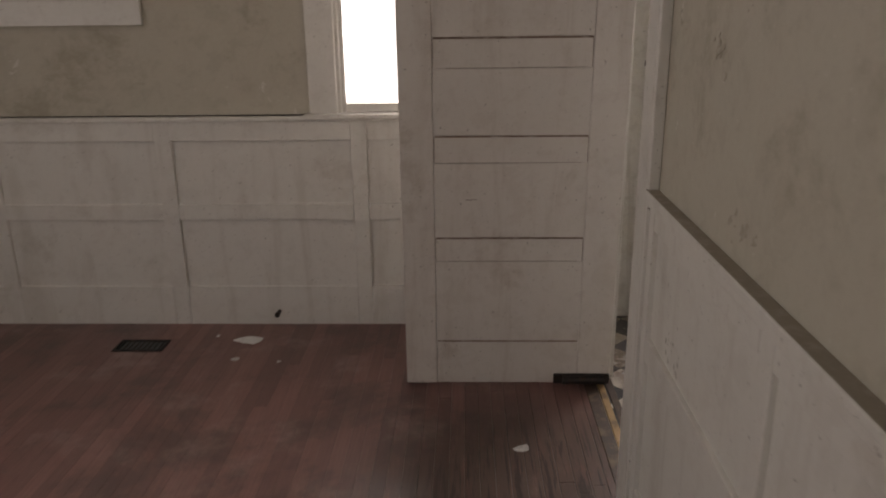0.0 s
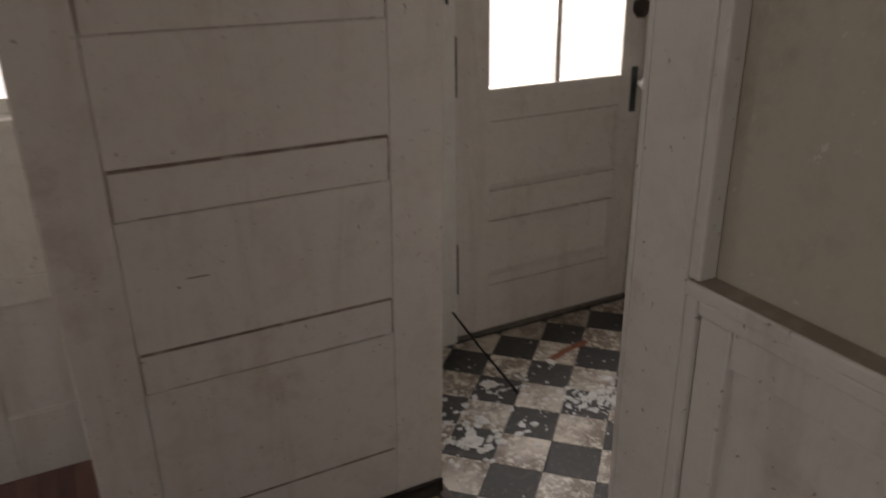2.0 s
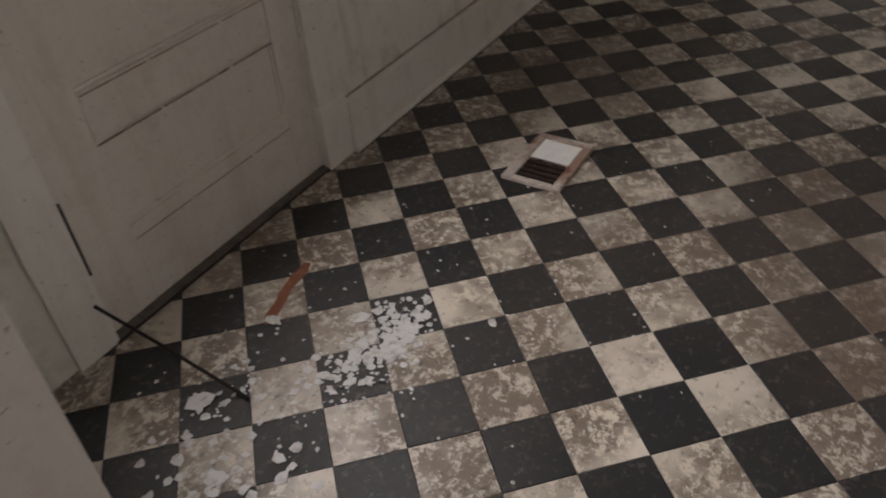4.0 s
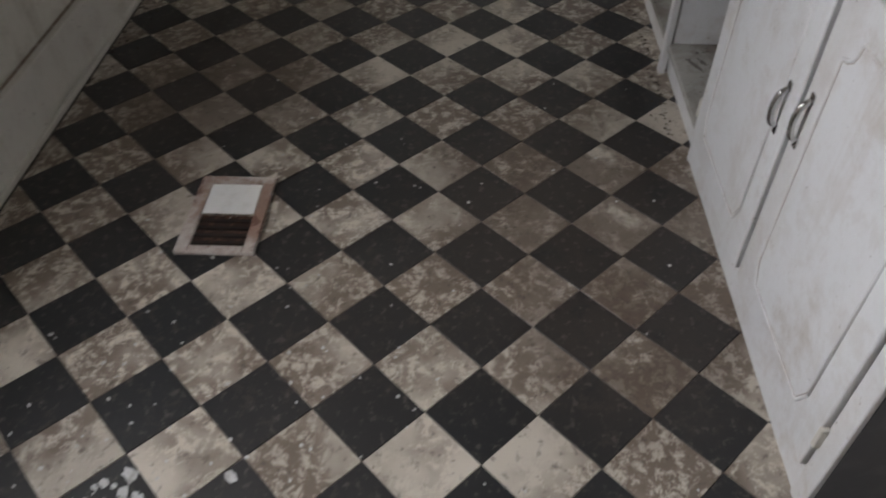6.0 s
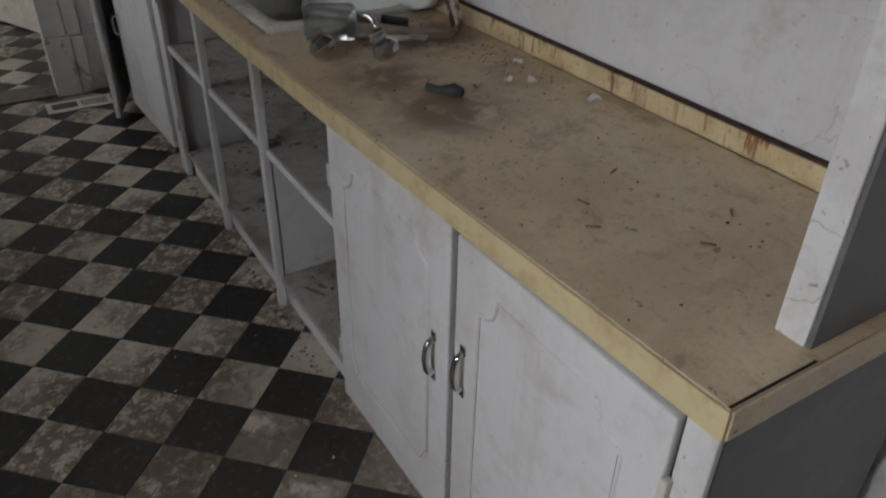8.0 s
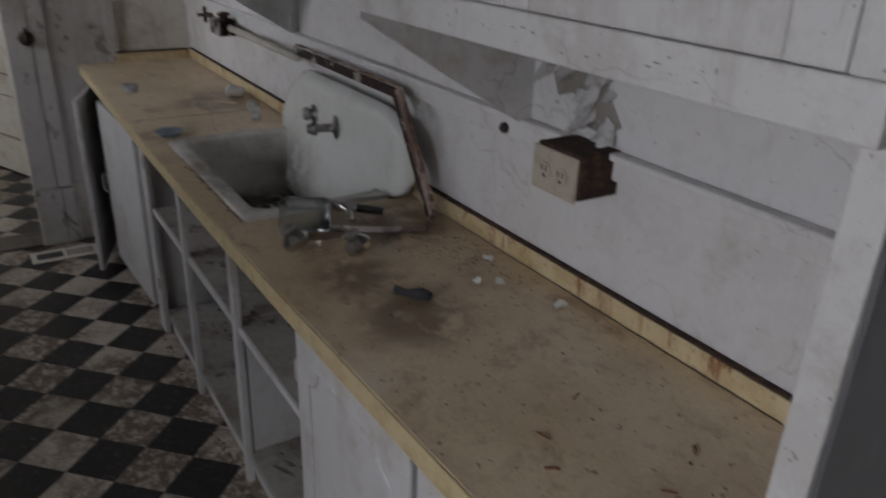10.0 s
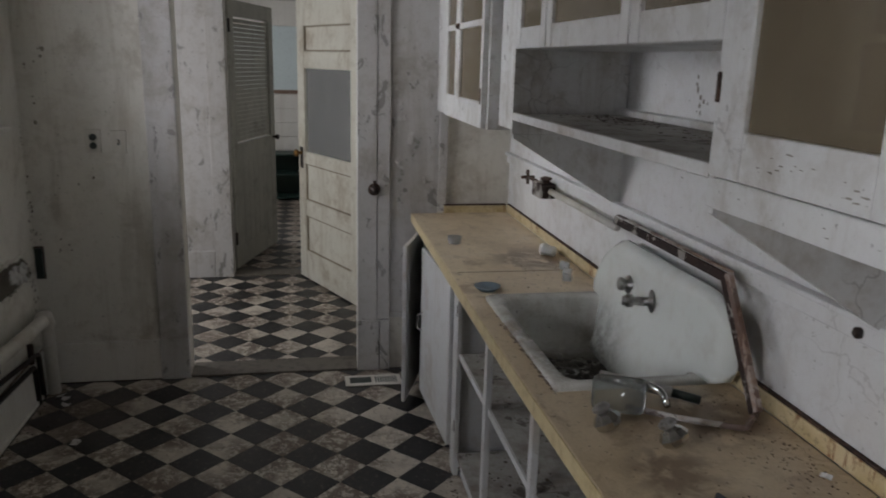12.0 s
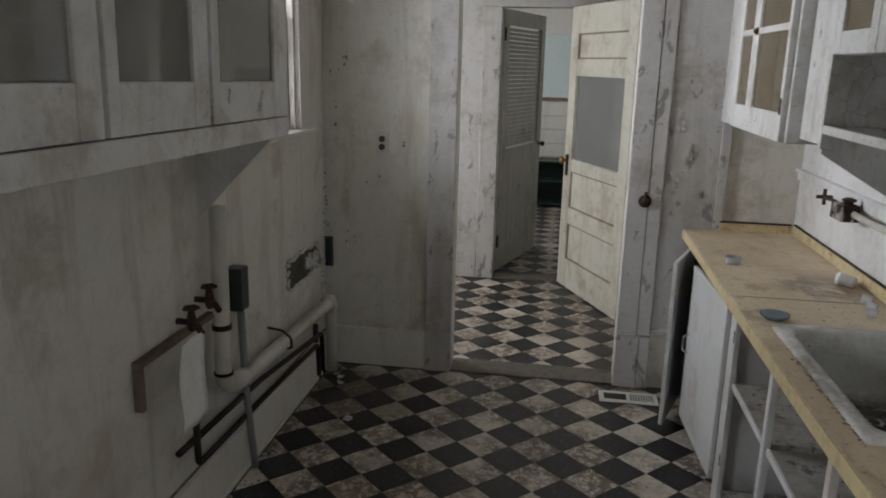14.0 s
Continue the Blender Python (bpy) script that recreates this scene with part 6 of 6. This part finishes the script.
# ---- hall and the room beyond ----
a, c = Vector((6.40, 2.145)), Vector((7.283, 2.545))
yaw = math.degrees(math.atan2(c.y - a.y, c.x - a.x))
cream = leaf("hall_door", (c - a).length, 2.09, 0.04, 0.12, [(0.22, 0.50, "panel"), (0.62, 0.90, "panel"), (0.99, 1.60, "glass"), (1.72, 1.90, "panel")], cream_door_paint, pose(a.x, a.y, 0.012, 0, 0, yaw),
             "cream painted hall door with a large pane, standing open", "door", None, sink=0.015)
hall_glass = glass_material("hall_door_glass", (0.95, 0.96, 0.96), 0.18, (0.55, 0.55, 0.53))
dirty_cream = old_paint("grimy_cream_moulding", (0.34, 0.3, 0.22), (0.16, 0.12, 0.08), (0.1, 0.08, 0.05), 0.6, rough=0.6)
for ob in cream.children:
    if ob.name.startswith("panel_moulding"):
        ob.data.materials[0] = dirty_cream
    elif ob.name.startswith("pane") and not ob.name.startswith("panel"):
        ob.data.materials[0] = hall_glass
w = (c - a).length
bm = lathe(B(), (w - 0.06, 0.04, 0.975), [(0.018, 0), (0.012, 0.006), (0.010, 0.03), (0.026, 0.036), (0.028, 0.05), (0.018, 0.062)], (0, 1, 0), 18)
add_local("knob", bm, plain("brass_knob", (0.3, 0.17, 0.06), 0.3, 0.9, spots=(0.12, 0.06, 0.03)), cream, None, "tarnished brass knob", True)
add_local("lock_plate", bx(B(), w - 0.085, w - 0.035, 0.0405, 0.044, 0.86, 1.02, 0.002), iron, cream, None)

casing("trim_far_doorway", [(7.275, 7.302, 3.10, 3.235, 0.0, 2.1), (7.275, 7.302, 2.17, 2.298, 0.0, 2.1), (7.273, 7.302, 2.15, 3.25, 2.1, 2.24), (7.275, 7.302, 3.24, 4.75, 0.0, 0.21)], peeling_paint, "grey white door casing and baseboard, streaked")
casing("threshold_far", [(7.29, 7.45, 2.30, 3.10, -0.004, 0.009)], threshold_wood, "dark wooden door sill")
a, c = Vector((7.47, 3.085)), Vector((8.42, 2.80))
w = (c - a).length
yaw = math.degrees(math.atan2(c.y - a.y, c.x - a.x))
louver = leaf("louvered_door", w, 2.09, 0.04, 0.10, [(0.16, 0.86, "panel")], grey_door_paint, pose(a.x, a.y, 0.012, 0, 0, yaw), "grey door with louvers above planks, standing open", "door")
for ob in list(louver.children):
    if ob.name.startswith("rail") and ob.data.vertices and max(v.co.z for v in ob.data.vertices) > 2.0:
        bpy.data.objects.remove(ob)
box("x", (0.1006, w - 0.1006, 0.001, 0.039, 0.86, 1.0), grey_door_paint, louver).name = "rail"
box("x", (0.1006, w - 0.1006, 0.001, 0.039, 1.97, 2.09), grey_door_paint, louver).name = "rail"
for ob in louver.children:
    if ob.name.startswith("rail"):
        ob.matrix_parent_inverse = Matrix.Identity(4)
for k in range(28):
    z = 1.015 + k * 0.0338
    add_local("louver", bx(B(), 0.101, w - 0.101, -0.016, 0.016, -0.003, 0.003, 0.001, pose(0, 0.02, z + 0.012, 62, 0, 0)), grey_door_paint, louver, None)
for k in range(7):
    x = 0.10 + (w - 0.2) * k / 7
    add_local("plank", bx(B(), x + 0.002, x + (w - 0.2) / 7 - 0.002, 0.004, 0.01, 0.165, 0.855, 0.002), grey_door_paint, louver, None)
for z in (0.2, 1.85):
    add_local("hinge", bx(B(), -0.012, 0.012, -0.008, 0.004, z, z + 0.1, 0.002), iron, louver, None, "dark iron hinge")
add_local("knob", lathe(B(), (w - 0.05, 0.0, 0.98), [(0.012, 0), (0.01, 0.02), (0.024, 0.03), (0.02, 0.05)], (0, -1, 0), 16), iron, louver, None, "dark knob", True)

far_shelf = thing("low_shelf", (10.8, 2.6, 0), "dark green low shelf unit, empty", "shelf")
for d in ((10.62, 10.98, 1.9, 1.925, 0, 0.56), (10.62, 10.98, 3.475, 3.5, 0, 0.56)):
    box("side", d, green_paint, far_shelf)
for z in (0.02, 0.30, 0.54):
    box("shelf", (10.62, 10.97, 1.926, 3.474, z, z + 0.02), green_paint, far_shelf)
box("back", (10.971, 10.985, 1.926, 3.474, 0.02, 0.56), green_paint, far_shelf)
far_boards = structure(new("panelling_far"), "white horizontal wall boards in the far room", "panelling")
for k in range(4):
    box("board", (10.975, 10.998, 1.36, 3.99, 0.575 + k * 0.17, 0.738 + k * 0.17), white_trim, far_boards, bev=0.004)
box("board", (10.972, 10.998, 1.36, 3.99, 1.258, 1.30), plain("brown_rail", (0.2, 0.13, 0.09), 0.6), far_boards, bev=0.003)
box("board", (10.975, 10.998, 1.36, 3.99, 1.302, 2.05), plain("pale_blue_paint", (0.6, 0.68, 0.68), 0.5, spots=(0.5, 0.57, 0.57)), far_boards, bev=0.003)

# ---- flaking paint ----
PEEL = [(2.043, 1.529, 0.008, 0.010, 5, 0.008, 0.020), (2.018, 1.415, 0.012, 0.022, 9, 0.010, 0.024), (1.962, 1.275, 0.014, 0.025, 8, 0.012, 0.028), (1.985, 1.19, 0.014, 0.02, 6, 0.010, 0.022), (2.022, 1.118, 0.012, 0.02, 8, 0.012, 0.026), (1.893, 1.053, 0.012, 0.008, 6, 0.008, 0.018), (1.842, 1.45, 0.005, 0.05, 9, 0.008, 0.016), (1.862, 1.19, 0.008, 0.03, 5, 0.008, 0.018), (1.95, 1.75, 0.05, 0.06, 8, 0.006, 0.016)]
chips("bare_spots_east", "x", 5.3308, [(a, z, sa, sz, max(2, n // 2), r0 * 0.6, r1 * 0.7) for a, z, sa, sz, n, r0, r1 in PEEL], plain("bare_wall_grey", (0.36, 0.35, 0.32), 0.85, spots=(0.22, 0.22, 0.2), amount=0.7, scale=70), "bare grey spots where wall paint has fallen", "paint chips", -0.0012, seed=51)
chips("curled_paint_east", "x", 5.3295, [(a + 0.008, z + 0.018, sa, sz, max(2, n // 2), r0, r1 * 1.15) for a, z, sa, sz, n, r0, r1 in PEEL], peeling_paint, "curled flakes of grey white paint hanging off the wall", "paint flakes", -0.0016, 0.013, seed=52)
chips("bare_spots_shelf", "y", 1.4355, [(3.375, 1.643, 0.004, 0.012, 3, 0.006, 0.014), (3.34, 1.59, 0.022, 0.014, 6, 0.004, 0.011), (4.18, 1.281, 0.005, 0.010, 3, 0.005, 0.012), (3.0, 1.60, 0.2, 0.04, 5, 0.003, 0.008)], bare_spot, "dark spots where the white wall paint has chipped", "paint chips", 0.0012, seed=53)
chips("worn_cabinet_chips", "y", 1.8423, [(2.535, 1.66, 0.004, 0.03, 22, 0.002, 0.006), (2.33, 1.548, 0.035, 0.010, 10, 0.0015, 0.004), (2.20, 1.542, 0.02, 0.010, 6, 0.0015, 0.004), (1.89, 1.553, 0.012, 0.010, 7, 0.0015, 0.004), (2.05, 1.48, 0.3, 0.012, 20, 0.001, 0.003)], bare_spot, "fine chips in the old cabinet paint", "paint chips", 0.0008, seed=54, slim=2.2)
SPOTS = [(1.64, 1.545, 0.022, 0.018, 12, 0.004, 0.013), (1.40, 1.218, 0.045, 0.012, 14, 0.004, 0.013), (1.50, 1.65, 0.05, 0.03, 5, 0.003, 0.008), (1.95, 1.62, 0.03, 0.03, 5, 0.003, 0.010)]
chips("blistered_plaster", "x", 0.52, SPOTS, plain("brown_grey_plaster", (0.40, 0.355, 0.285), 0.9, spots=(0.52, 0.48, 0.40), amount=0.7, scale=60), "small blistered spots in the cream paint", "paint chips", -0.0010, 0.004, seed=55)
chips("panel_scuffs", "x", 0.5115, [(1.80, 0.775, 0.018, 0.03, 9, 0.004, 0.013), (1.72, 0.755, 0.015, 0.02, 6, 0.003, 0.010)], plain("grey_scuff", (0.44, 0.415, 0.37), 0.8, spots=(0.58, 0.55, 0.5), amount=0.8, scale=70), "grey scuffs on the white panelling", "scuffs", -0.0006, seed=56)
